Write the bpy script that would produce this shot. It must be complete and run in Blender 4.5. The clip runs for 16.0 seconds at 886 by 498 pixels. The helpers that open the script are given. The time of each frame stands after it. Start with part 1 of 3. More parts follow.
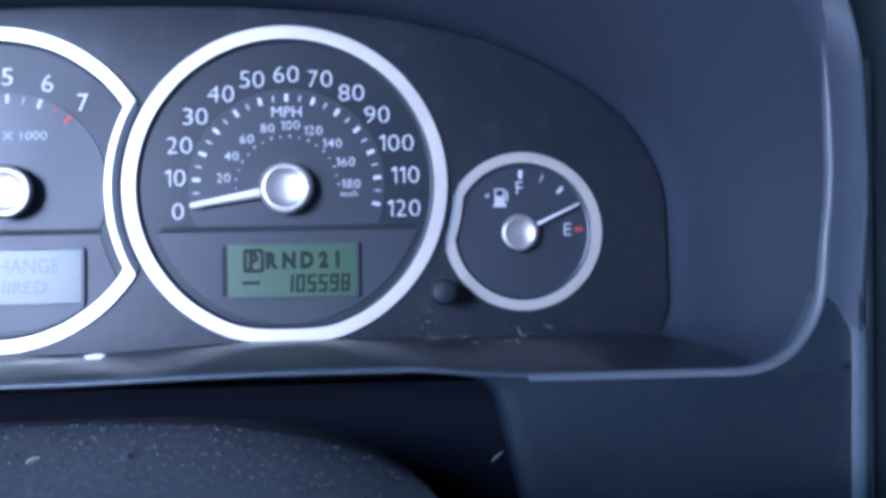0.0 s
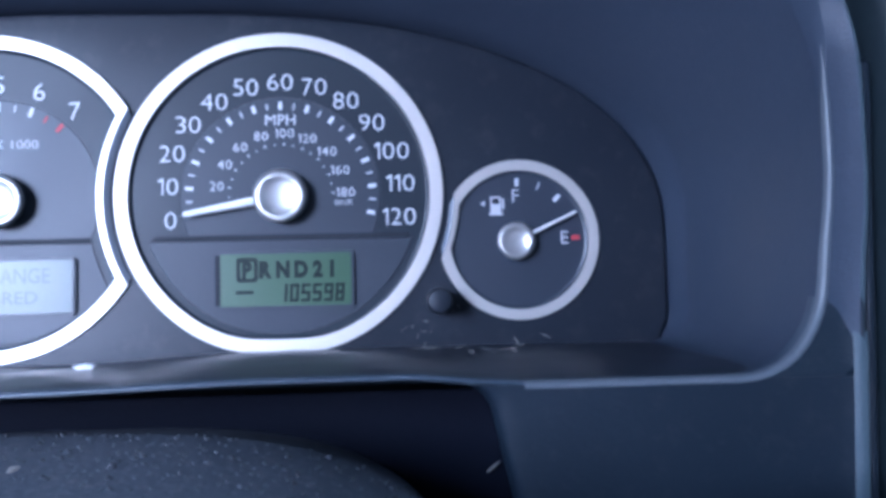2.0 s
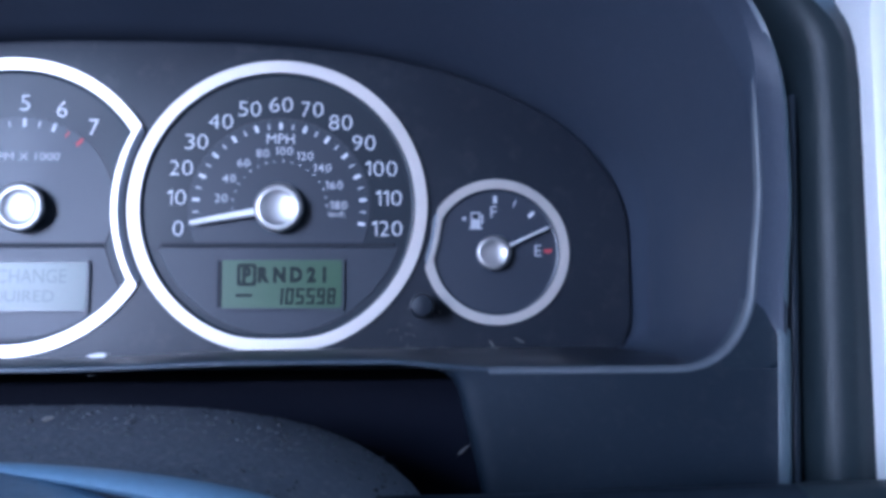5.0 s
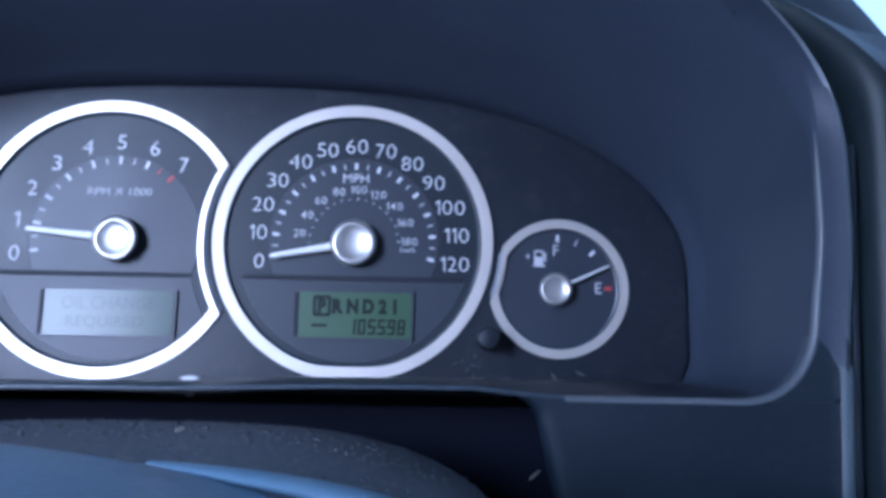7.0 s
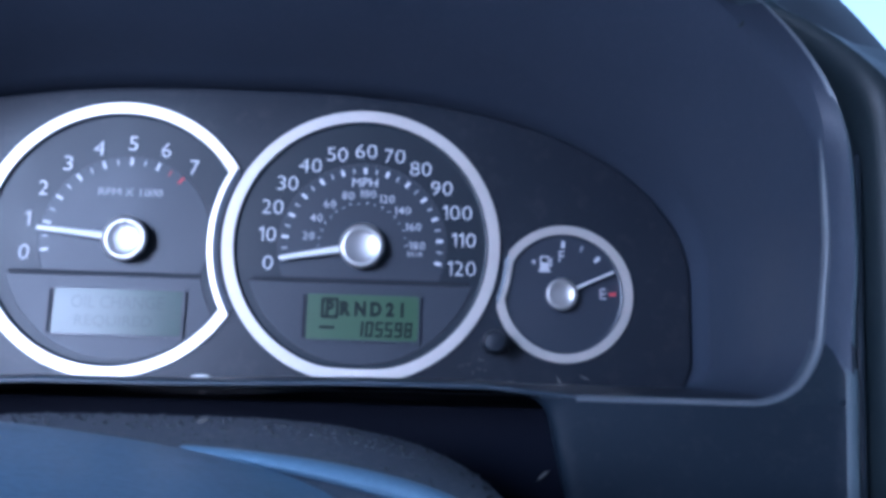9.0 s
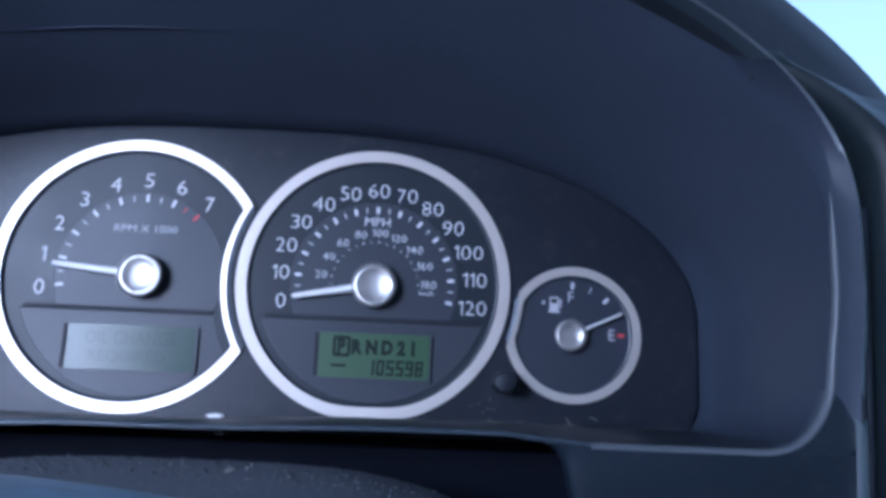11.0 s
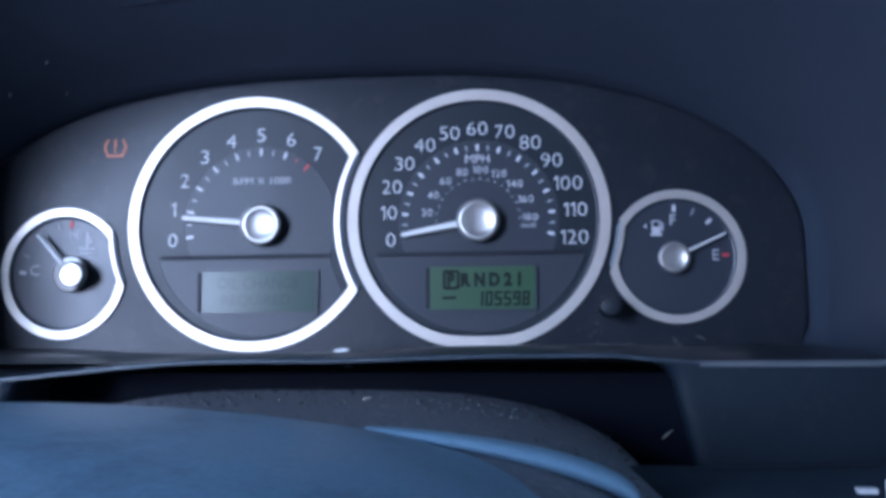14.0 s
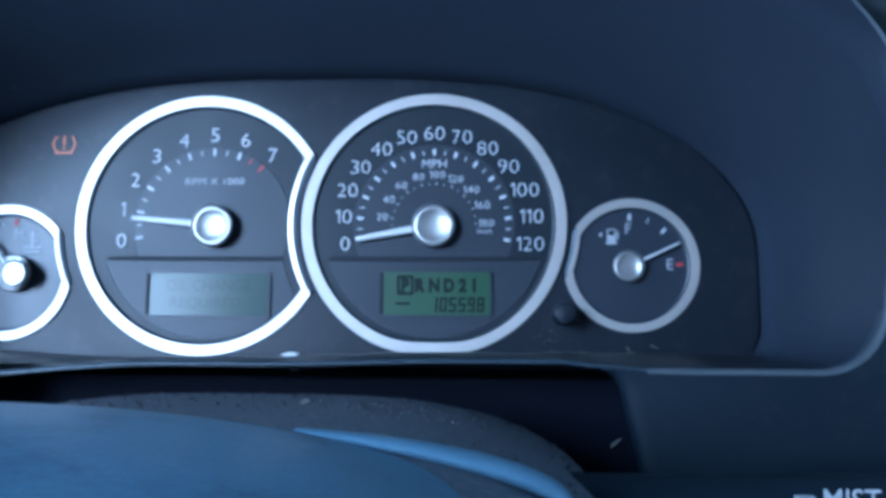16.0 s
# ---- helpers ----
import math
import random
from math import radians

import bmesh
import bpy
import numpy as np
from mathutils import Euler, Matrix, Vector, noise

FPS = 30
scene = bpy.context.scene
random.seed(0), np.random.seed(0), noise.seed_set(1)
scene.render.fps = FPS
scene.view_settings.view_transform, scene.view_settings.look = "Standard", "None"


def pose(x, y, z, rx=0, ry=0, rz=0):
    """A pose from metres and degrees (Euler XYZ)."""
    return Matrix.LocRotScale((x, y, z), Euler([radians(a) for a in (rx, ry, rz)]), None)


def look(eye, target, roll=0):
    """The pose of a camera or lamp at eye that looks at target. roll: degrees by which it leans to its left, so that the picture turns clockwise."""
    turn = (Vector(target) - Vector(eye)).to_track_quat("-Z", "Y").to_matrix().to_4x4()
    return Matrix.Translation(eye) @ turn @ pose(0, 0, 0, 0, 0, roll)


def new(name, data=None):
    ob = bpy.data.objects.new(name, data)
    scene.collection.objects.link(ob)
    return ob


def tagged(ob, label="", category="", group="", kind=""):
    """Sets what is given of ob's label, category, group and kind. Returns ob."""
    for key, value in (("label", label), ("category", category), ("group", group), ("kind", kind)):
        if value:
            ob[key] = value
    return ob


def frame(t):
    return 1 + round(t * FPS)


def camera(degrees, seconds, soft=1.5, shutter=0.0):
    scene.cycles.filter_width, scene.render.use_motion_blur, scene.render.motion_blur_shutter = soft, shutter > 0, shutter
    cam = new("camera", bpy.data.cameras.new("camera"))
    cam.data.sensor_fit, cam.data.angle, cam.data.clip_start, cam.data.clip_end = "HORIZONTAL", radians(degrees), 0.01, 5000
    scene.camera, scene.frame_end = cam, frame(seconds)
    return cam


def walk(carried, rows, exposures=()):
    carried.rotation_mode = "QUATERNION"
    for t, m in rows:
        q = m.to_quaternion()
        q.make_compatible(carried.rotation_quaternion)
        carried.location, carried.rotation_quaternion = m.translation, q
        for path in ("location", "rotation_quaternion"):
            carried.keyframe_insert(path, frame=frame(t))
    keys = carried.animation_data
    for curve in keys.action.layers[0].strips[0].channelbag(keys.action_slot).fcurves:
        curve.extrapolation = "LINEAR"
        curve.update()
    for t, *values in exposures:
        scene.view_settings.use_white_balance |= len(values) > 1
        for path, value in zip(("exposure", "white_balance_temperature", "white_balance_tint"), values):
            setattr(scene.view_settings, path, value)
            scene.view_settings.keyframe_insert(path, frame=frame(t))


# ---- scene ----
cam = camera(59.1, 16.0, soft=3.9)
PATH = [
    (0, (0.041, -0.271, 0.965), (0.13, 1.725, 1.057), -1.2),
    (0.5, (0.042, -0.27, 0.964), (0.132, 1.726, 1.056), -1.3),
    (1, (0.043, -0.269, 0.963), (0.148, 1.725, 1.071), -1.3),
    (1.5, (0.043, -0.269, 0.962), (0.143, 1.725, 1.08), -1.4),
    (2, (0.042, -0.268, 0.963), (0.136, 1.725, 1.093), -1.4),
    (2.5, (0.043, -0.268, 0.963), (0.143, 1.725, 1.09), -1.4),
    (3, (0.043, -0.269, 0.962), (0.147, 1.725, 1.086), -1.5),
    (3.5, (0.042, -0.27, 0.963), (0.153, 1.724, 1.079), -1.5),
    (3.7, (0.043, -0.27, 0.964), (0.156, 1.722, 1.115), -1.0),
    (5.8, (0.049, -0.303, 0.95), (0.15, 1.68, 1.19), -0.1),
    (6, (0.05, -0.301, 0.953), (0.149, 1.679, 1.216), 0.1),
    (6.5, (0.039, -0.309, 0.951), (0.082, 1.669, 1.249), 1.2),
    (7, (0.032, -0.307, 0.952), (0.053, 1.671, 1.25), 1.0),
    (7.5, (0.028, -0.308, 0.95), (0.043, 1.667, 1.261), 1.0),
    (8, (0.029, -0.31, 0.951), (0.068, 1.665, 1.263), 1.2),
    (8.5, (0.028, -0.309, 0.949), (0.065, 1.666, 1.262), 1.5),
    (10.8, (0.018, -0.317, 0.947), (0.092, 1.631, 1.394), 2.2),
    (11, (0.019, -0.315, 0.954), (0.071, 1.647, 1.341), 2.3),
    (11.5, (0.018, -0.311, 0.957), (-0.099, 1.669, 1.21), 2.9),
    (12, (0.007, -0.323, 0.958), (-0.289, 1.638, 1.21), 1.4),
    (12.5, (0.007, -0.331, 0.956), (-0.243, 1.639, 1.195), 1.5),
    (13, (0.013, -0.328, 0.952), (-0.184, 1.652, 1.159), 1.3),
    (13.5, (0.018, -0.327, 0.955), (-0.142, 1.657, 1.159), 0.0),
    (14, (0.016, -0.327, 0.955), (-0.171, 1.654, 1.154), -0.4),
    (14.5, (0.015, -0.329, 0.956), (-0.168, 1.649, 1.188), -0.3),
    (15, (0.022, -0.326, 0.956), (-0.11, 1.652, 1.225), 0.2),
    (15.5, (0.018, -0.324, 0.956), (-0.106, 1.657, 1.199), 0.5),
    (16, (0.022, -0.323, 0.953), (-0.089, 1.661, 1.18), 0.4),
]
EXPOSURES = [(0.0, 2.51, 4120, 15), (3.7, 2.51, 4120, 15), (6.0, 2.02, 4170, 16), (7.0, 2.10, 4120, 15), (8.5, 2.15, 4070, 15), (11.0, 1.92, 4220, 14), (13.0, 1.89, 4170, 13), (14.0, 1.80, 4170, 12),
             (15.0, 1.62, 4070, 8), (15.5, 1.66, 3950, 1), (16.0, 1.95, 3720, 0)]
walk(cam, [(t, look(eye, target, roll)) for t, eye, target, roll in PATH], EXPOSURES)

# ---- world, sun and daylight ----
world = bpy.data.worlds.new("sky")
scene.world = world
world.use_nodes = True
wn = world.node_tree
sky = wn.nodes.new("ShaderNodeTexSky")
sky.sky_type, sky.sun_disc = "NISHITA", False
sky.sun_elevation, sky.sun_rotation = radians(4), radians(-155)
sky.air_density, sky.dust_density = 1.2, 2.0
haze = wn.nodes.new("ShaderNodeHueSaturation")
haze.inputs["Saturation"].default_value = 0.45
wn.links.new(sky.outputs[0], haze.inputs["Color"])
wn.links.new(haze.outputs[0], wn.nodes["Background"].inputs[0])
wn.nodes["Background"].inputs[1].default_value = 0.15
sun_lamp = bpy.data.lights.new("sun", "SUN")
sun_lamp.energy, sun_lamp.angle, sun_lamp.color = 1.3, radians(30), (1.0, 0.95, 0.88)
sun_ob = new("sun", sun_lamp)
SUN_AZ, SUN_EL = radians(25), radians(11)
sun_ob.matrix_world = look((-5 * math.sin(SUN_AZ) * math.cos(SUN_EL), -5 * math.cos(SUN_AZ) * math.cos(SUN_EL), 1 + 5 * math.sin(SUN_EL)), (0, 0, 1))


# ---- materials ----
def material(name, base, rough=0.5, metal=0.0, var=0.15, scale=900.0, bump=0.15, spots=0.0, spot_colour=(0.3, 0.3, 0.3),
             spot_scale=260.0, coat=0.0, glow=0.0, spec=0.5, smear=0.1):
    """Base colour with two scales of noise, fine relief, optional spots of a second colour."""
    m = bpy.data.materials.new(name)
    m.use_nodes = True
    n, k = m.node_tree.nodes, m.node_tree.links
    b = n["Principled BSDF"]
    geo = n.new("ShaderNodeTexCoord")
    fine = n.new("ShaderNodeTexNoise")
    fine.inputs["Scale"].default_value, fine.inputs["Detail"].default_value = scale, 4
    wide = n.new("ShaderNodeTexNoise")
    wide.inputs["Scale"].default_value, wide.inputs["Detail"].default_value = 28, 5
    for t in (fine, wide):
        k.new(geo.outputs["Object"], t.inputs["Vector"])
    mix = n.new("ShaderNodeMath")
    mix.operation = "MULTIPLY_ADD"
    mix.inputs[1].default_value, mix.inputs[2].default_value = 2 * var, 1 - var
    k.new(fine.outputs[0], mix.inputs[0])
    mix2 = n.new("ShaderNodeMath")
    mix2.operation = "MULTIPLY_ADD"
    mix2.inputs[1].default_value, mix2.inputs[2].default_value = 2 * var, 1 - var
    k.new(wide.outputs[0], mix2.inputs[0])
    both = n.new("ShaderNodeMath")
    both.operation = "MULTIPLY"
    k.new(mix.outputs[0], both.inputs[0])
    k.new(mix2.outputs[0], both.inputs[1])
    col = n.new("ShaderNodeVectorMath")
    col.operation = "SCALE"
    col.inputs[0].default_value = base
    k.new(both.outputs[0], col.inputs["Scale"])
    out = col.outputs[0]
    if spots:
        sp = n.new("ShaderNodeTexNoise")
        sp.inputs["Scale"].default_value, sp.inputs["Detail"].default_value, sp.inputs["Roughness"].default_value = spot_scale, 6, 0.7
        k.new(geo.outputs["Object"], sp.inputs["Vector"])
        ramp = n.new("ShaderNodeMapRange")
        ramp.inputs["From Min"].default_value, ramp.inputs["From Max"].default_value = 0.52, 0.68
        ramp.inputs["To Max"].default_value = spots
        k.new(sp.outputs[0], ramp.inputs["Value"])
        mc = n.new("ShaderNodeMixRGB")
        mc.inputs["Color2"].default_value = (*spot_colour, 1)
        k.new(ramp.outputs[0], mc.inputs["Fac"])
        k.new(out, mc.inputs["Color1"])
        out = mc.outputs[0]
    k.new(out, b.inputs["Base Color"])
    rg = n.new("ShaderNodeMath")
    rg.operation = "MULTIPLY_ADD"
    rg.inputs[1].default_value, rg.inputs[2].default_value = smear * 2, max(0.02, rough - smear)
    k.new(wide.outputs[0], rg.inputs[0])
    k.new(rg.outputs[0], b.inputs["Roughness"])
    b.inputs["Metallic"].default_value = metal
    b.inputs["Specular IOR Level"].default_value = spec
    b.inputs["Coat Weight"].default_value, b.inputs["Coat Roughness"].default_value = coat, 0.12
    if bump:
        bp = n.new("ShaderNodeBump")
        bp.inputs["Strength"].default_value, bp.inputs["Distance"].default_value = bump, 0.0003
        k.new(fine.outputs[0], bp.inputs["Height"])
        k.new(bp.outputs[0], b.inputs["Normal"])
    if glow:
        b.inputs["Emission Color"].default_value = (*base, 1)
        b.inputs["Emission Strength"].default_value = glow
    return m


M_HOOD = material("dark grey grained plastic", (0.03, 0.037, 0.05), 0.5, bump=0.35, scale=1400, spots=0.03)
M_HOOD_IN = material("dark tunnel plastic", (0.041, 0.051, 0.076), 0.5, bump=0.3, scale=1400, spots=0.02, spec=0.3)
M_PANEL = material("charcoal lower dash plastic", (0.0105, 0.016, 0.0255), 0.48, bump=0.35, scale=1300, spots=0.02, spec=0.25)
M_MASK = material("charcoal cluster mask plastic", (0.012, 0.0148, 0.022), 0.4, bump=0.12, spots=0.03, spot_scale=120, spec=0.25)
M_LEDGE = material("dusty ledge plastic", (0.017, 0.02, 0.029), 0.36, bump=0.12, spots=0.25, spot_scale=500, spot_colour=(0.09, 0.09, 0.1), spec=0.5)
# Lip colour is raised so that the edge highlight is painted in.
M_LIP = material("hood lip edge highlight plastic", (0.05, 0.064, 0.086), 0.38, bump=0.2, scale=1400, spots=0.02)
M_BUTTON = material("dark button plastic", (0.01, 0.013, 0.02), 0.45, bump=0.1, spec=0.3)
M_DIAL_S = material("dark grey small dial", (0.024, 0.029, 0.042), 0.4, bump=0.05, var=0.05, spec=0.45)
# Besides louvres and bulkhead, this near-black paints shade in the recess and duct.
M_BLACK = material("near-black recess shade and louvre plastic", (0.004, 0.005, 0.011), 0.8, bump=0.2, spec=0.1)
M_SHROUD = material("grained column shroud plastic", (0.14, 0.147, 0.177), 0.65, bump=1.0, scale=600, spots=0.6, spot_scale=420, spot_colour=(0.3, 0.29, 0.29))
M_COVER = material("smooth column cover plastic", (0.2, 0.295, 0.415), 0.4, bump=0.2, scale=900, spots=0.55, spot_scale=38, spot_colour=(0.075, 0.115, 0.17), var=0.3, smear=0.18)
M_DIAL = material("grey printed dial", (0.0155, 0.02, 0.027), 0.42, bump=0.05, var=0.05, spec=0.24)
# Dark colour for strips that stand in for shade on the dials.
M_DIAL_SHADE = material("dark dial shade strip", (0.014, 0.016, 0.022), 0.6, bump=0.05, var=0.05, spec=0.2)
M_DIAL_IN = material("lighter grey printed dial", (0.036, 0.041, 0.052), 0.4, bump=0.05, var=0.05, spec=0.24)
M_SILVER = material("satin silver paint", (0.49, 0.46, 0.43), 0.4, metal=0.5, bump=0.05, var=0.05)
# The ring's silver darkened to grey, as its side turned from the light.
M_SKIRT = material("silver paint darkened as a shaded side", (0.1, 0.11, 0.13), 0.45, metal=0.2, bump=0.05, var=0.05)
M_HUB = material("satin silver hub", (0.42, 0.41, 0.4), 0.4, metal=0.7, bump=0.0, var=0.04)
M_WHITE = material("white print", (0.58, 0.58, 0.61), 0.6, bump=0.0, var=0.03)
M_GREY = material("dim white print", (0.46, 0.46, 0.49), 0.6, bump=0.0, var=0.03)
M_NEEDLE = material("white needle", (0.7, 0.7, 0.7), 0.45, bump=0.0, var=0.03)
M_RED = material("red print", (0.38, 0.04, 0.05), 0.6, bump=0.0, var=0.03)
M_LCD = material("green liquid crystal", (0.03, 0.07, 0.028), 0.35, bump=0.0, var=0.06, coat=0.1)
M_LCD2 = material("grey liquid crystal", (0.036, 0.06, 0.05), 0.22, bump=0.0, var=0.06, spec=0.2, smear=0.04)
M_INK = material("dark liquid crystal segment", (0.006, 0.012, 0.009), 0.5, bump=0.0, var=0.02, spec=0.2)
M_INK2 = material("pale liquid crystal segment", (0.026, 0.044, 0.036), 0.24, bump=0.0, var=0.06, spec=0.18, smear=0.04)
M_AMBER = material("lit amber symbol", (0.42, 0.12, 0.05), 0.5, bump=0.0, var=0.02, glow=0.08)
M_REDLIT = material("lit red symbol", (0.9, 0.02, 0.04), 0.5, bump=0.0, var=0.02, glow=0.4)
M_VENT = material("silver vent paint", (0.8, 0.8, 0.8), 0.35, bump=0.05, var=0.04, metal=0.0)
M_STACK = material("teal-grey dash plastic", (0.017, 0.025, 0.03), 0.47, bump=0.35, scale=1300, spots=0.02, spec=0.35)
# Lighter copy of the face plastic; the bright outer edge is painted in.
M_RIDGE = material("hood rim highlight plastic", (0.055, 0.077, 0.095), 0.42, bump=0.3, scale=1300)
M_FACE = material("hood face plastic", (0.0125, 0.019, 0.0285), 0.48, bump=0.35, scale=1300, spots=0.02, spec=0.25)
# Paler still: the highlight along the opening, put into the colour.
M_EDGE = material("opening edge highlight plastic", (0.1, 0.112, 0.13), 0.36, bump=0.2, scale=900)
# Lightest of the rim colours, for the painted line of light on top.
M_CREST = material("rim crest highlight plastic", (0.2, 0.22, 0.25), 0.32, bump=0.2, scale=900)
# Trim, carpet and headliner are unseen; their pale tones add bounced fill light.
M_CLOTH = material("pale grey cabin trim", (0.55, 0.55, 0.57), 0.9, bump=0.3)
# Cover colour made paler, so the streak of light on its rim is painted.
M_RIM = material("column cover plastic, highlight rim", (0.23, 0.34, 0.47), 0.42, bump=0.1, scale=900)
M_CARPET = material("light grey carpet", (0.55, 0.55, 0.56), 0.95, bump=0.4)
M_ROOF = material("pale headliner cloth", (0.6, 0.6, 0.61), 0.95, bump=0.3)
M_LINT = material("pale lint", (0.19, 0.18, 0.17), 0.9, bump=0.0)
M_FLUFF = material("grey dust fluff", (0.105, 0.108, 0.125), 0.95, bump=0.0, var=0.3, scale=120)
fn, fl = M_FLUFF.node_tree.nodes, M_FLUFF.node_tree.links
island, spread, shade = fn.new("ShaderNodeNewGeometry"), fn.new("ShaderNodeMapRange"), fn.new("ShaderNodeVectorMath")
spread.inputs["To Min"].default_value, spread.inputs["To Max"].default_value = 0.3, 1.05
shade.operation = "SCALE"
fl.new(island.outputs["Random Per Island"], spread.inputs["Value"])
fl.new(fn["Principled BSDF"].inputs["Base Color"].links[0].from_socket, shade.inputs[0])
fl.new(spread.outputs[0], shade.inputs["Scale"])
fl.new(shade.outputs[0], fn["Principled BSDF"].inputs["Base Color"])


# ---- building helpers: plan in millimetres from the speedometer's hub, z up, y away from the driver ----
def mm(x, y, z):
    return Vector((x * 0.001, y * 0.001, 1 + z * 0.001))


def finish(bm, base, sharp=32):
    bmesh.ops.recalc_face_normals(bm, faces=bm.faces)
    for v in bm.verts:
        v.co = mm(*v.co) - base
    for f in bm.faces:
        f.smooth = True
    for e in bm.edges:
        if len(e.link_faces) == 2 and e.calc_face_angle(0) > radians(sharp):
            e.smooth = False


def empty_thing(name, base, label, category, group="", kind=""):
    ob = new(name)
    ob.location = mm(*base)
    return tagged(ob, label, category, group, kind)


def root_base(ob):
    while ob.parent:
        ob = ob.parent
    return Vector(ob.location)


GAUGES = {"speedometer", "tachometer", "fuel_gauge", "temperature_gauge"}
DIAL_Y = -3.5


def sink(x, y, z):
    """Sets a dial's pieces back behind its ring."""
    y += DIAL_Y
    k = 1 + 0.0032 * y
    return 20 + (x - 20) * k, y, -45 + (z + 45) * k


def part(name, bm, mat, parent, label="", sharp=32):
    if parent.name in GAUGES and name not in ("ring", "ring_wall", "notch_skirt"):
        for v in bm.verts:
            v.co = sink(*v.co)
    finish(bm, root_base(parent), sharp)
    me = bpy.data.meshes.new(name)
    bm.to_mesh(me)
    bm.free()
    me.materials.append(mat)
    ob = new(name, me)
    ob.parent = parent
    return tagged(ob, label)


def thing(name, bm, mat, base, label, category, group="", kind="", sharp=32):
    origin = mm(*base)
    finish(bm, origin, sharp)
    me = bpy.data.meshes.new(name)
    bm.to_mesh(me)
    bm.free()
    me.materials.append(mat)
    ob = new(name, me)
    ob.location = origin
    return tagged(ob, label, category, group, kind)


def loft(loops, bm=None, closed=True, cap0=False, cap1=False):
    bm = bm or bmesh.new()
    rows = [[bm.verts.new(p) for p in loop] for loop in loops]
    for a, b in zip(rows, rows[1:]):
        n = len(a)
        for i in range(n if closed else n - 1):
            j = (i + 1) % n
            bm.faces.new((a[i], a[j], b[j], b[i]))
    if cap0:
        bm.faces.new(rows[0])
    if cap1:
        bm.faces.new(rows[-1][::-1])
    return bm


def lathe(cx, cz, profile, n=40, bm=None):
    """A turned form round an axis along y; profile of (radius, y)."""
    loops = [[(cx + r * math.cos(2 * math.pi * i / n), y, cz + r * math.sin(2 * math.pi * i / n)) for i in range(n)] for r, y in profile]
    return loft(loops, bm, cap0=True, cap1=True)


def slab(outline, y0, y1, bevel=0.3, bm=None):
    """An outline in x and z as a plate from y0 (back) to y1 (front) with a bevelled front edge."""
    cx = sum(p[0] for p in outline) / len(outline)
    cz = sum(p[1] for p in outline) / len(outline)
    r = max(max(abs(p[0] - cx), abs(p[1] - cz)) for p in outline)
    s = 1 - bevel / r
    back = [(x, y0, z) for x, z in outline]
    edge = [(x, y1 + bevel, z) for x, z in outline]
    front = [(cx + (x - cx) * s, y1, cz + (z - cz) * s) for x, z in outline]
    return loft([back, edge, front], bm, cap0=True, cap1=True)


def block(x0, x1, y0, y1, z0, z1, bevel=0.0, bm=None):
    tmp = bmesh.new()
    bmesh.ops.create_cube(tmp, size=1)
    for v in tmp.verts:
        v.co = Vector(((x0 + x1) / 2 + v.co.x * (x1 - x0), (y0 + y1) / 2 + v.co.y * (y1 - y0), (z0 + z1) / 2 + v.co.z * (z1 - z0)))
    if bevel:
        bmesh.ops.bevel(tmp, geom=tmp.edges[:], offset=bevel, segments=3, affect="EDGES", profile=0.5)
    if bm is None:
        return tmp
    me = bpy.data.meshes.new("tmp")
    tmp.to_mesh(me)
    tmp.free()
    bm.from_mesh(me)
    bpy.data.meshes.remove(me)
    return bm


def bar(cx, cz, ang, r0, r1, w0, w1, y0, y1, bm=None):
    """A radial mark round (cx, cz): from radius r0 to r1, widths w0 and w1."""
    c, s = math.cos(radians(ang)), math.sin(radians(ang))
    pts = [(r0, -w0 / 2), (r1, -w1 / 2), (r1, w1 / 2), (r0, w0 / 2)]
    out = [(cx + r * c - t * s, cz + r * s + t * c) for r, t in pts]
    return loft([[(x, y0, z) for x, z in out], [(x, y1, z) for x, z in out]], bm, cap0=True, cap1=True)


def rounded(x0, x1, z0, z1, r, n=5):
    out = []
    for cx, cz, a0 in ((x1 - r, z0 + r, -90), (x1 - r, z1 - r, 0), (x0 + r, z1 - r, 90), (x0 + r, z0 + r, 180)):
        out += [(cx + r * math.cos(radians(a0 + 90 * i / n)), cz + r * math.sin(radians(a0 + 90 * i / n))) for i in range(n + 1)]
    return out


WIDTHS = {"0": 0.66, "1": 0.3, "2": 0.58, "3": 0.58, "4": 0.68, "5": 0.58, "6": 0.62, "7": 0.56, "8": 0.62, "9": 0.62}


def glyph_mesh(text, bold=0.0, slant=0.0):
    """Writing in the built-in font as a flat mesh."""
    cu = bpy.data.curves.new("writing", "FONT")
    cu.body, cu.size, cu.align_x, cu.offset, cu.resolution_u = text, 1.0, "CENTER", bold, 3
    cu.shear = slant
    tmp = new("writing", cu)
    bpy.context.view_layer.update()
    me = bpy.data.meshes.new_from_object(tmp.evaluated_get(bpy.context.evaluated_depsgraph_get()))
    bpy.data.objects.remove(tmp)
    bpy.data.curves.remove(cu)
    return me


DIGITS = {}


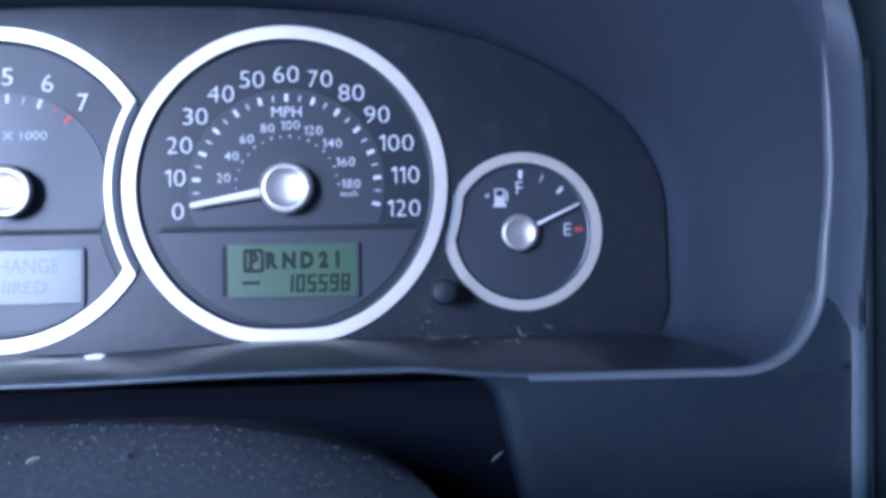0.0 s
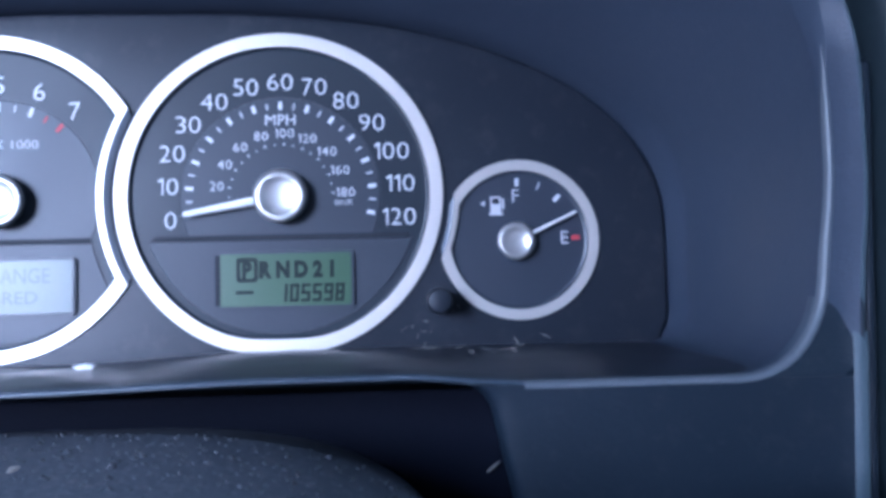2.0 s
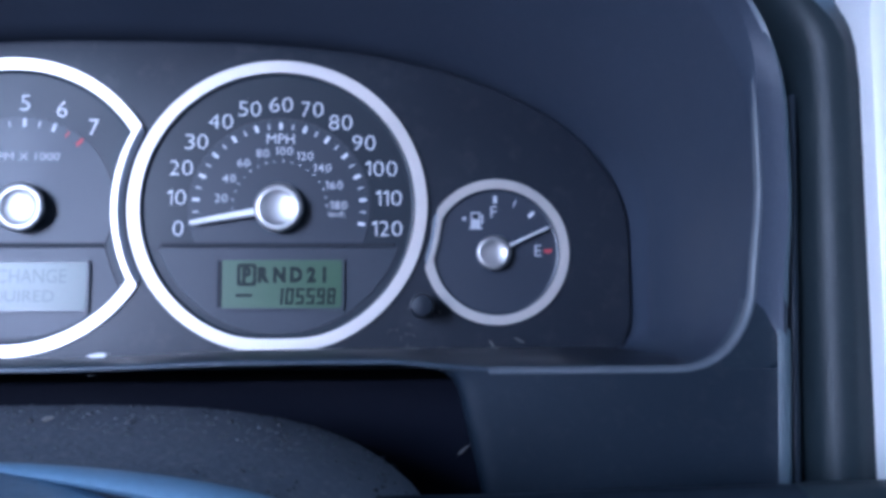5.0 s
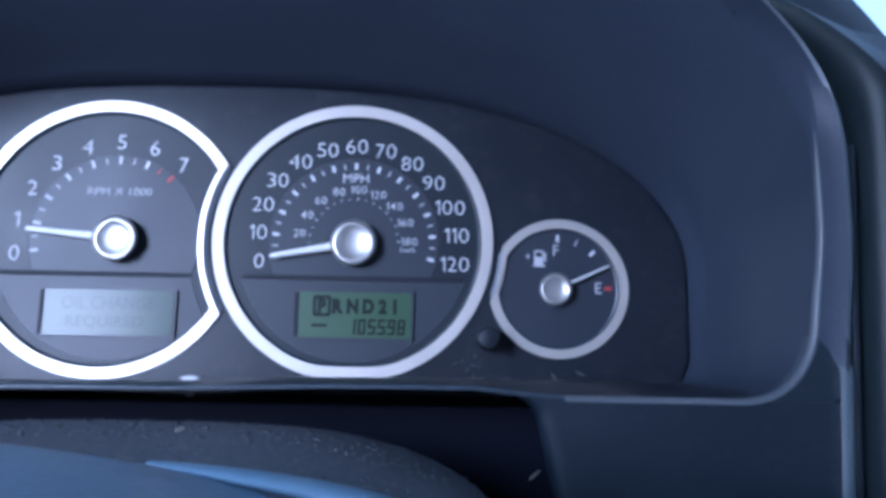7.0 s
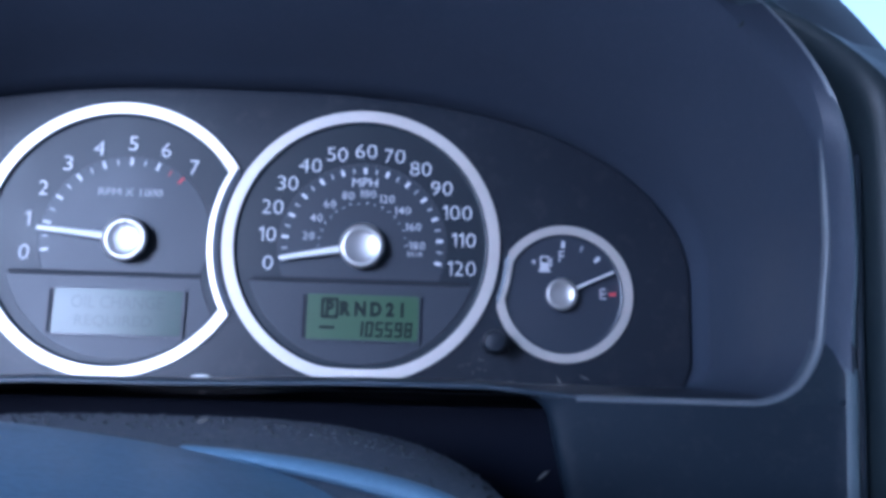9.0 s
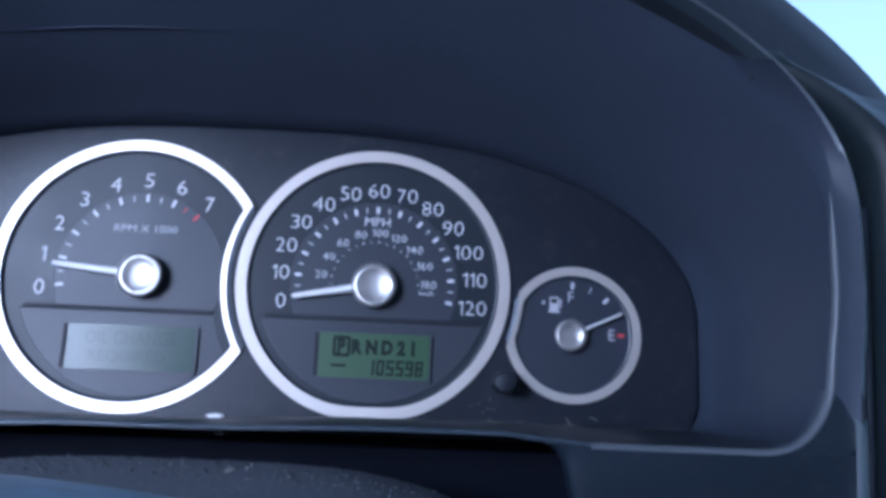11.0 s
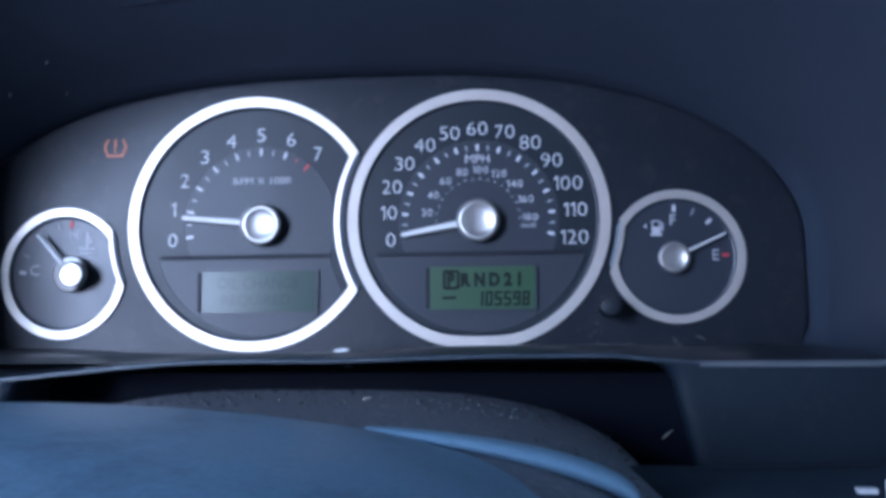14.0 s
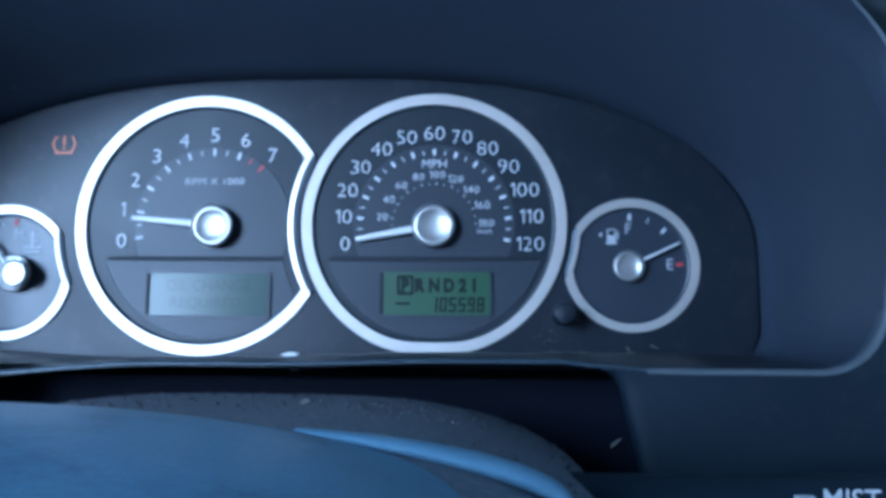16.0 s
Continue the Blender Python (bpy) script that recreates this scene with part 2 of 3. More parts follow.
def numeral(name, text, x, z, height, y, mat, parent, bold=0.0, squash=1.0, gap=0.17):
    """A printed number centred at (x, z), digit by digit; the one has a stem with a flag."""
    verts, faces, pen = [], [], 0.0
    for ch in text:
        if (ch, bold) not in DIGITS:
            if ch == "1":
                w = 0.145 + 4 * bold
                pts = [(0.3 - w, 0), (0.3, 0), (0.3, 1), (0.3 - w, 1), (0.0, 0.72), (0.3 - w, 0.83), (0.3 - w, 1.0), (0.0, 0.86)]
                DIGITS[ch, bold] = (pts, [(0, 1, 2, 3), (4, 5, 6, 7)])
            else:
                me = glyph_mesh(ch, bold)
                xs, ys = [v.co.x for v in me.vertices], [v.co.y for v in me.vertices]
                k, h = WIDTHS[ch] / (max(xs) - min(xs)), max(ys) - min(ys)
                DIGITS[ch, bold] = ([((v.co.x - min(xs)) * k, (v.co.y - min(ys)) / h) for v in me.vertices], [tuple(p.vertices) for p in me.polygons])
                bpy.data.meshes.remove(me)
        pts, polys = DIGITS[ch, bold]
        faces += [tuple(i + len(verts) for i in p) for p in polys]
        verts += [(px + pen, pz) for px, pz in pts]
        pen += WIDTHS[ch] + gap
    mid, base = (pen - gap) / 2, root_base(parent)
    me = bpy.data.meshes.new(name)
    me.from_pydata([mm(*sink(x + (px - mid) * height * squash, y, z + (pz - 0.5) * height)) - base for px, pz in verts], [], faces)
    me.materials.append(mat)
    ob = new(name, me)
    ob.parent = parent
    return ob


def letters(name, text, x, z, height, y, mat, parent, bold=0.0, width=None, slant=0.0, label="", squash=1.0):
    """Writing in the built-in font, standing upright, centred at (x, z)."""
    me = glyph_mesh(text, bold, slant)
    xs, ys = [v.co.x for v in me.vertices], [v.co.y for v in me.vertices]
    mx, my, k = (min(xs) + max(xs)) / 2, (min(ys) + max(ys)) / 2, height / (max(ys) - min(ys))
    kx = width / (max(xs) - min(xs)) if width else k * squash
    base = root_base(parent)
    for v in me.vertices:
        p = (x + (v.co.x - mx) * kx, y, z + (v.co.y - my) * k)
        v.co = mm(*(sink(*p) if parent.name in GAUGES else p)) - base
    me.name = name
    me.materials.append(mat)
    ob = new(name, me)
    ob.parent = parent
    return tagged(ob, label)


# ---- hood tunnel over the instruments ----
XC = -52.0


def arch(half, base_z, rise, bottom, rb, power, y, nb=14, nc=9, ns=6, na=30):
    """A closed outline: flat bottom, rounded lower corners, straight sides, arched top."""
    right = [((half - rb) * i / nb, bottom) for i in range(nb)]
    right += [(half - rb + rb * math.sin(math.pi / 2 * i / nc), bottom + rb - rb * math.cos(math.pi / 2 * i / nc)) for i in range(nc)]
    right += [(half, bottom + rb + (base_z - bottom - rb) * i / ns) for i in range(ns)]
    for i in range(na + 1):
        a = math.pi / 2 * i / na
        dx = math.cos(a) ** (2 / power) if i < na else 0.0
        right.append((half * dx, base_z + rise * max(0.0, 1 - dx ** power) ** 0.5))
    left = [(-x, z) for x, z in right[1:-1]][::-1]
    return [(XC + x, y, z) for x, z in right + left]


hood = empty_thing("instrument_hood", (XC, -50, -58), "dark grey grained plastic hood around the instruments", "dashboard hood", kind="structure")
REAR = dict(half=187, base_z=-10, rise=77, bottom=-51, rb=10, power=2.75)
LIP = dict(half=188.3, base_z=14, rise=97, bottom=-53.9, rb=19, power=2.6)


def blend(a, b, f, y, **over):
    d = {key: a[key] + (b[key] - a[key]) * f for key in a}
    d.update(over)
    return arch(y=y, **d)


def ease(t):
    t = min(1.0, max(0.0, t))
    return t * t * (3 - 2 * t)


def droop(x):
    """How far the front edge of the ledge hangs down: most by the door, least above the column."""
    left = ease((-70 - x) / 100.0) if x > -190 else max(0.0, (x + 215) / 25.0)
    return 6.6 * left - 1.3 * ease((x + 45) / 60.0) * (1 - ease((x - 42) / 20.0)) + 0.85 * ease((x - 45) / 25.0)


def taper(x, z, k=1.0):
    """The opening draws in a little towards its lower corners."""
    return XC + (x - XC) * (1 - 0.0172 * k * ease((-8 - z) / 32.0))


def dip(x, y):
    """The ledge sinks where the tachometer's ring reaches down, and its front edge droops towards the driver's door."""
    return droop(x) * min(1.0, max(0.0, -y / 96.0)) + (2.0 + 4.0 * math.cos(math.pi / 2 * min(1.0, abs(x + 97) / 100.0)) ** 2) * min(1.0, max(0.0, 1 + (y + 8) / 88.0))


def dipped(loop):
    low = min(p[2] for p in loop)
    return [(x, y, z - dip(x, y) * ease((low + 13 - z) / 12.0)) for x, y, z in loop]


REAR_IN = {**REAR, "half": 183.8, "rise": 74.6, "rb": 9}


def rise_share(z):
    """0 beside the opening, 1 high up, where its edge is broadly rounded."""
    t = min(1.0, max(0.0, (z - 2) / 55.0))
    return t * t * (3 - 2 * t)


tunnel = [arch(y=16, **REAR_IN), arch(y=-1.0, **REAR_IN), blend(REAR, LIP, 0.03, -9), blend(REAR, LIP, 0.1, -18), blend(REAR, LIP, 0.29, -40), blend(REAR, LIP, 0.57, -66), blend(REAR, LIP, 0.73, -78), blend(REAR, LIP, 0.87, -88), arch(y=-96, **LIP)]
tunnel = [[(taper(x, z, min(1.0, max(0.0, -y / 96.0))), y * (1 - 0.1 * rise_share(z)), z) for x, y, z in loop] for loop in tunnel]
seam_path = [(x, -51.5 * (1 - 0.1 * rise_share(z)), z) for x, _, z in blend(REAR, LIP, 0.41, -51.5) if z > 60 and -142 < x < -38]
seam = []
for n, (x, y, z) in enumerate(seam_path):
    f = 0.05 + 0.42 * math.sin(math.pi * n / (len(seam_path) - 1))
    seam.append([(x, y + 1.5 * f * math.cos(2 * math.pi * i / 8), z + f * math.sin(2 * math.pi * i / 8)) for i in range(8)])
part("roof_seam", loft(seam, cap0=True, cap1=True), M_HOOD_IN, hood, "thin raised seam across the hood roof")
part("inner_shell", loft([dipped(loop) for loop in tunnel]), M_HOOD_IN, hood, "dark inner shell of the hood")


def lip_loop(out, y, drop):
    loop = arch(half=188.3 + out * 0.874, base_z=14 - out * 0.4, rise=97 + out * 0.53, bottom=-53.9 - drop, rb=max(1.0, 19 + min(out, 2) - 2.1 * max(0.0, out - 2)), power=2.6 - 0.058 * out, y=y)
    return [(taper(x, z, 1 - 0.055 * out), y, z) for x, y, z in loop]


def lowered(loop):
    return [(x, y, z - droop(x) * (ease((-44 - z) / 8.0) if x > 60 else z < -50)) for x, y, z in loop]


def flush(low, high):
    """A loop of the hood's face: broadly rounded high up, sinking into the panel at the foot of the opening."""
    a, b = lip_loop(*low), lip_loop(high[0], high[1], low[2])
    out = []
    for (x, y, z), (x2, y2, z2) in zip(a, b):
        t, r = min(1.0, max(0.0, (z + 52) / 14.0, min((abs(x - XC) - 189.5) / 5.0, (z + 55) / 3.0))), rise_share(z)
        y = y if y > -98.85 else -98.85 + (y + 98.85) * t
        x += math.copysign(0.045, x - XC) * min(0.0, z + 20) * min(1.0, max(0.0, (abs(x - XC) - 187.5) / 7.0))
        out.append((x + (x2 - x) * r, y + (y2 - y) * r, z + (z2 - z) * r))
    return out


LOW = ((0, -94.5, 0), (0.04, -96.4, 0.04), (0.14, -97.6, 0.14), (0.36, -98.4, 0.36), (0.66, -98.75, 0.66), (1.05, -98.85, 1.05), (4, -99.2, 1.2), (6.5, -99.8, 1.3),
       (8.6, -100.5, 1.35), (9.4, -100.6, 1.4), (9.9, -100.2, 1.45), (10.2, -99, 1.5), (10.3, -92, 1.6))
HIGH = ((0, -86.4), (1.4, -88), (2.9, -90), (4.3, -92), (5.6, -94), (6.8, -95.9), (7.9, -97.7), (8.8, -99.2), (9.5, -100.2), (9.85, -100.4), (10.1, -100), (10.25, -98.8), (10.3, -92))
bead = [lowered(flush(low, high)) for low, high in zip(LOW, HIGH)]
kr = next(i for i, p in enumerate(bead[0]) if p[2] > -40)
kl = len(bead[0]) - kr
part("lip_edge", loft([loop[kl:] + loop[:kr + 1] for loop in bead[:6]], closed=False), M_LIP, hood, "rounded edge of the hood opening, paler for its highlight")
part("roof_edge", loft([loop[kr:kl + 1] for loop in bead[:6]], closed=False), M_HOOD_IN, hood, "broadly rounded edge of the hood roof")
# A thin pale strip draws the highlight round the lower right of the opening.
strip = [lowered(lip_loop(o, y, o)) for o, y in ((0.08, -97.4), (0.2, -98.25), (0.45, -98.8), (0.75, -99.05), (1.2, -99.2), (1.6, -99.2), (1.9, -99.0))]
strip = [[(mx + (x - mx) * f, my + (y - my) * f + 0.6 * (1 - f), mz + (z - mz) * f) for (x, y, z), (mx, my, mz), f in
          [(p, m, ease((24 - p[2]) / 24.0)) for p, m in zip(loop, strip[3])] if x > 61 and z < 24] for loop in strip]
part("edge_highlight", loft([loop[:min(map(len, strip))] for loop in strip], closed=False), M_EDGE, hood, "pale strip painting the highlight along the opening edge")
# One face in two colours: dark below, lighter above where light falls on it.
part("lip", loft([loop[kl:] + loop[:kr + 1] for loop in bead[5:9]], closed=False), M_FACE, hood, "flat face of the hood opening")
part("upper_lip", loft([loop[kr:kl + 1] for loop in bead[5:9]], closed=False), M_HOOD_IN, hood, "upper face of the hood opening, coloured lighter as lit")
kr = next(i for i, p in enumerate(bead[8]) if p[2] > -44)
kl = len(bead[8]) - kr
part("lip_rim", loft([loop[kr:kl + 1] for loop in bead[8:]], closed=False), M_RIDGE, hood, "outer rim of the hood face, paler for its highlight")
part("lip_foot", loft([loop[kl:] + loop[:kr + 1] for loop in bead[8:]], closed=False), M_FACE, hood, "foot of the hood face")

# Pale band over the rim, fading out downwards: a highlight put into the colour.
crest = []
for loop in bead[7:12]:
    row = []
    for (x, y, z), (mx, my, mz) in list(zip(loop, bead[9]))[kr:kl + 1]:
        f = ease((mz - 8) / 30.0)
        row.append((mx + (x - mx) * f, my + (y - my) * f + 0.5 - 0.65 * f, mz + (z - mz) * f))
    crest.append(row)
part("crest", loft(crest, closed=False), M_CREST, hood, "pale strip painting a highlight along the hood rim")


def flare(out, y):
    pts = []
    for x, _, z in lip_loop(10.3, 0, 1.6):
        t = min(1.0, max(0.0, (z + 5) / 40.0))
        t = t * t * (3 - 2 * t)
        d = Vector((x - XC, z - 10)).normalized()
        k = out * t
        pts.append((x + d.x * k, y if t > 0 else max(y, -92), z + d.y * k * 1.05))
    return pts


part("outer_shell", loft([flare(o, y) for o, y in ((0, -92), (0.4, -82), (3, -70), (14, -60), (34, -54), (56, -47), (73, -38), (84, -20), (91, 20), (96, 150))]), M_HOOD, hood, "outer skin of the hood")


# ---- lower dash round the column opening ----
def panel(x0, x1, top, lean_in):
    """A panel flush with the hood's lip, with a small fillet at the column opening and a wide one at its far edge."""
    d = 1 if x1 > x0 else -1
    sect = [(x0 + d * 9, -60), (x0 + d * 0.6, -95), (x0 + d * 0.9, -96.6), (x0 + d * 1.8, -97.9), (x0 + d * 3.4, -98.6), (x0 + d * 6, -98.9), (x1 - d * 22, -98.95), (x1 - d * 7, -99.2), (x1 - d * 4.2, -99.8),
            (x1 - d * 1.8, -100.5), (x1 - d * 0.9, -100.6), (x1 - d * 0.4, -100.2), (x1 - d * 0.1, -99), (x1, -92), (x1, -60)]
    loops = []
    for z, out, cut in ((top, 0.0, -4.0), (top - 0.8, 0.0, -2.2), (top - 2.2, 0.0, -0.9), (top - 4.5, 0.0, 0.0), (-150, 0.0, 0.0), (-330, 10.0, 0.0)):
        f = (top - z) / (top + 330)
        loops.append([(x + (lean_in * f if i < 6 else 0.0) + (d * cut if i < 6 else 0.0), y - (out if y < -90 else 0.0), z) for i, (x, y) in enumerate(sect)])
    for loop in loops:
        loop[6:] = [(x + d * 0.045 * (z + 20), y, z) for x, y, z in loop[6:]]
    return loft(loops, cap0=True, cap1=True)


def panel_rim(x, top):
    """The rounded edge down a panel's far side, coloured paler to paint its highlight."""
    d = 1 if x > 0 else -1
    prof = [(x - d * 3.4, -100.05), (x - d * 2.2, -100.6), (x - d * 1.5, -100.75), (x - d * 0.8, -100.8), (x - d * 0.2, -100.35), (x + d * 0.1, -99), (x + d * 0.15, -93)]
    return loft([[(px + d * 0.045 * min(0, z + 20), py + into, z) for px, py in prof] for z, into in ((top, 0.35), (top - 4, 0.0), (-110, 0.0), (-200, 0.0))], closed=False)


thing("lower_dash_panel", panel(58.0, 144.2, -55.8, 62), M_PANEL, (100, -90, -330), "dark charcoal plastic panel below the instrument hood", "dash panel", "lower dash panels", "structure")
thing("lower_dash_panel", panel(-138, -262, -60.5, -40), M_PANEL, (-200, -90, -330), "dark charcoal plastic panel below the instrument hood", "dash panel", "lower dash panels", "structure")
thing("panel_rim", panel_rim(144.2, -46.0), M_RIDGE, (145, -98, -200), "rounded edge of the dash panel, paler for its highlight", "trim", kind="structure")
# A solid near-black block stands in for the shade behind the column.
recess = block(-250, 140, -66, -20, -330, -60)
thing("column_shade", recess, M_BLACK, (-40, -40, -330), "near-black block painting the shade behind the steering column", "column opening", kind="structure")


# ---- instrument cluster ----
cluster = empty_thing("instrument_cluster", (XC, 0, -51), "analogue car instrument cluster with silver gauge rings on charcoal mask", "instrument cluster")
mask_outline = [(x, z) for x, _, z in dipped(arch(y=0, **{**REAR, "half": 186.4, "bottom": -50.6, "rise": 76.6}))]
LEAN = 0.01


def leaning(bm):
    """Leans a piece back with the mask."""
    for v in bm.verts:
        v.co.y += LEAN * v.co.z
    return bm


def mask_loop(inset, y):
    """The mask's outline drawn in at the top and sides, standing on the ledge."""
    return [(XC + (x - XC) * (1 - inset / 187), y, z - 5 if z < -50 else -50 + (z + 50) * (1 - inset / 116)) for x, z in mask_outline]


cutters = []
mask_ob = part("mask", leaning(loft([mask_loop(i, y) for i, y in ((0, 14), (0, 7.5), (1.6, 6.2), (2.6, 0.8), (3.2, -2.4), (4.0, -3.2), (5.5, -3.5))], cap0=True, cap1=True)), M_MASK, cluster, "charcoal mask behind the gauges")


NARROW = 0.5


def gauge_outline(cx, cz, r, o, y, notch=None, flat=None, n=110, k=34, on=None):
    """Outline of a gauge inset by o: a circle with a bite round the neighbour's centre, where the inset is less, or a flat foot."""
    r1 = r - o
    pts = []
    if notch is None:
        for i in range(n):
            a = 2 * math.pi * i / n
            z = cz + r1 * math.sin(a)
            pts.append((cx + r1 * math.cos(a), y, flat + o + (z - flat - o + math.hypot(z - flat - o, 1.6)) / 2 if flat is not None else z))
        return pts
    nx, nz, nr = notch
    rn = nr + (o * NARROW if on is None else on)
    d = math.hypot(nx - cx, nz - cz)
    to = math.atan2(nz - cz, nx - cx)
    half = math.acos(min(1.0, (r1 * r1 + d * d - rn * rn) / (2 * r1 * d)))
    back = math.acos(min(1.0, (rn * rn + d * d - r1 * r1) / (2 * rn * d)))
    for i in range(n):
        a = to + half + (2 * math.pi - 2 * half) * i / (n - 1)
        pts.append((cx + r1 * math.cos(a), y, cz + r1 * math.sin(a)))
    for i in range(1, k):
        a = to + math.pi + back - 2 * back * i / k
        pts.append((nx + rn * math.cos(a), y, nz + rn * math.sin(a)))
    return pts


def gauge(name, cx, cz, r, w, notch=None, flat=None, label=""):
    shape = lambda o, y, on=None: gauge_outline(cx, cz, r, o, y, notch, flat, on=on)
    small = r < 40
    cutters.append(loft([shape(1.0, 40), shape(1.0, -40)], cap0=True, cap1=True))
    face = part(name, loft([shape(0.8, DIAL_Y + 4.0), shape(0.8, DIAL_Y)], cap0=True, cap1=True), M_DIAL_S if small else M_DIAL, cluster, label)
    prof = [(1.6, 8), (0.0, 8), (0.0, -4.95), (0.25, -5.3), (w - 0.12, -5.15), (w, -5.0), (w, -3.8)]
    part("ring", loft([shape(o, y) for o, y in prof]), M_SILVER, face, "satin silver ring", sharp=20)
    # The ring's side wall at the notch, its shade put into a grey colour.
    if notch:
        far = -1.5 if small else -2.3
        skirt = [(0.5, -4.6, 0.3), (0.5, -4.95, -0.1), (0.5, -4.75, far * 0.5), (0.5, -4.3, far * 0.9), (0.5, -3.4, far), (0.5, 6.0, far)]
        part("notch_skirt", loft([shape(*row) for row in skirt]), M_SKIRT, face, "side wall along the notch, greyed for its shade")
    part("ring_wall", loft([shape(w - 0.02, -4.4), shape(w + 0.25, DIAL_Y - 0.4), shape(w + 0.8, DIAL_Y - 0.1), shape(w + 1.4, DIAL_Y + 0.05)]), M_DIAL_S if small else M_DIAL, face, "dark inner wall of the ring")
    return face


def hub_and_needle(face, cx, cz, r, ang, length, w0, w1, height, tiered=False):
    c, s = math.cos(radians(ang)), math.sin(radians(ang))
    y = -height * 0.5
    side = lambda t, u, yy: (cx + t * c - u * s, yy, cz + t * s + u * c)
    loops = [[side(t, -w / 2, y), side(t, -w / 4, y - 0.9), side(t, w / 4, y - 0.9), side(t, w / 2, y), side(t, w / 4, y + 0.8), side(t, -w / 4, y + 0.8)]
             for t, w in ((r * 0.3, w0), (length * 0.55, (w0 + w1) / 2), (length - 0.5, w1), (length, w1 * 0.5))]
    part("needle", loft(loops, cap0=True, cap1=True), M_NEEDLE, face, "white needle")
    hub = [(r * 0.97, -0.3), (r, -1.2), (r, -height * 0.72), (r * 0.97, -height * 0.86), (r * 0.9, -height * 0.96), (r * 0.8, -height), (r * 0.74, -height * 0.985),
           (r * 0.66, -height * 0.92), (r * 0.5, -height * 0.86), (r * 0.3, -height * 0.82), (r * 0.1, -height * 0.8), (0.05, -height * 0.8)]
    if tiered:
        hub = [(r * 0.97, -0.3), (r, -0.8), (r, -height * 0.42), (r * 0.97, -height * 0.48), (r * 0.85, -height * 0.52), (r * 0.76, -height * 0.53), (r * 0.76, -height * 0.9), (r * 0.73, -height * 0.96), (r * 0.66, -height), (r * 0.58, -height * 0.98), (r * 0.47, -height * 0.97), (r * 0.3, -height), (0.05, -height * 1.02)]
    part("hub", lathe(cx, cz, hub, 48), M_HUB, face, "satin silver hub cap")


def lower_window(face, cx, cz, r, top, x0, x1, z0, z1, mat, clip=None):
    """The raised half moon under the dial with a display let into it."""
    a = math.asin(-top / r)
    pts = [(cx + r * math.cos(-a - (math.pi - 2 * a) * i / 40), cz + r * math.sin(-a - (math.pi - 2 * a) * i / 40)) for i in range(41)]
    if clip:
        pts = [p for p in pts if math.hypot(p[0] - clip[0], p[1] - clip[1]) > clip[2]]
        e = math.sqrt(max(0, clip[2] ** 2 - (cz + top - clip[1]) ** 2))
        low = pts[0]
        a0, a1 = math.atan2(cz + top - clip[1], -e), math.atan2(low[1] - clip[1], low[0] - clip[0])
        a0, a1 = a0 % (2 * math.pi), a1 % (2 * math.pi)
        pts = [(clip[0] + clip[2] * math.cos(a0 + (a1 - a0) * i / 12), clip[1] + clip[2] * math.sin(a0 + (a1 - a0) * i / 12)) for i in range(12)] + pts
    part("lower_plate", slab(pts, -0.1, -0.4, 0.3), M_DIAL_IN, face, "raised grey half-moon plate")
    e = math.sqrt(r * r - top * top) * 0.97
    right = cx + e if not clip else clip[0] - math.sqrt(clip[2] ** 2 - (top + 1) ** 2)
    # Shadow gap above the plate, drawn as a dark raised bar.
    part("divider", slab(rounded(cx - e, right, cz + top + 0.2, cz + top + 2.0, 0.8, 3), 0.3, -0.45, 0.3), M_DIAL_SHADE, face, "dark raised bar painting the shadow gap across the dial")
    part("display_frame", frame_plate(rounded(x0 - 0.9, x1 + 0.9, z0 - 0.9, z1 + 0.9, 1.6), rounded(x0, x1, z0, z1, 1.0), -0.8, -1.65), M_DIAL_IN, face)
    # Dark strip in place of the shade at the display's left edge.
    part("display_edge", block(x0 - 1.3, x0 + 0.4, -1.8, -0.8, z0 + 0.3, z1 - 0.3), M_DIAL_SHADE, face, "dark strip painting the shade beside the display")
    return part("display", slab(rounded(x0, x1, z0, z1, 1.0), -0.8, -1.6, 0.05), mat, face, "liquid crystal display")


def frame_plate(outer, inner, y0, y1):
    return loft([[(x, y0, z) for x, z in outer], [(x, y1, z) for x, z in outer], [(x, y1, z) for x, z in inner], [(x, y0, z) for x, z in inner]])


def inner_disc(face, cx, cz, r, foot):
    a = math.asin(foot / r)
    pts = [(cx + r * math.cos(a + (math.pi - 2 * a) * i / 60), cz + r * math.sin(a + (math.pi - 2 * a) * i / 60)) for i in range(61)]
    part("inner_dial", slab(pts, -0.05, -0.35, 0.25), M_DIAL_IN, face, "lighter inner dial")


# speedometer
speedo = gauge("speedometer", 0, 0, 55, 4.7, flat=-53.8, label="speedometer dial with white numerals")
inner_disc(speedo, 0, 0, 34, -14)
START, STEP = 191.5, 16.92
for i in range(13):
    a = START - STEP * i
    part("tick", bar(0, 0, a, 29.8, 32.5, 1.25, 1.25, -0.3, -0.6), M_WHITE, speedo)
    if i < 12:
        part("tick", bar(0, 0, a - STEP / 2, 30.0, 32.2, 0.55, 0.55, -0.3, -0.6), M_GREY, speedo)
    rn = 40.0
    numeral("numeral", str(i * 10), rn * math.cos(radians(a)) * {0: 0.95, 1: 0.955, 2: 0.99}.get(i, 1.01) + (0.6 if i > 9 else 0.0), rn * math.sin(radians(a)) * 0.985, 5.7, -0.5, M_WHITE, speedo, bold=-0.013, squash=1.05)
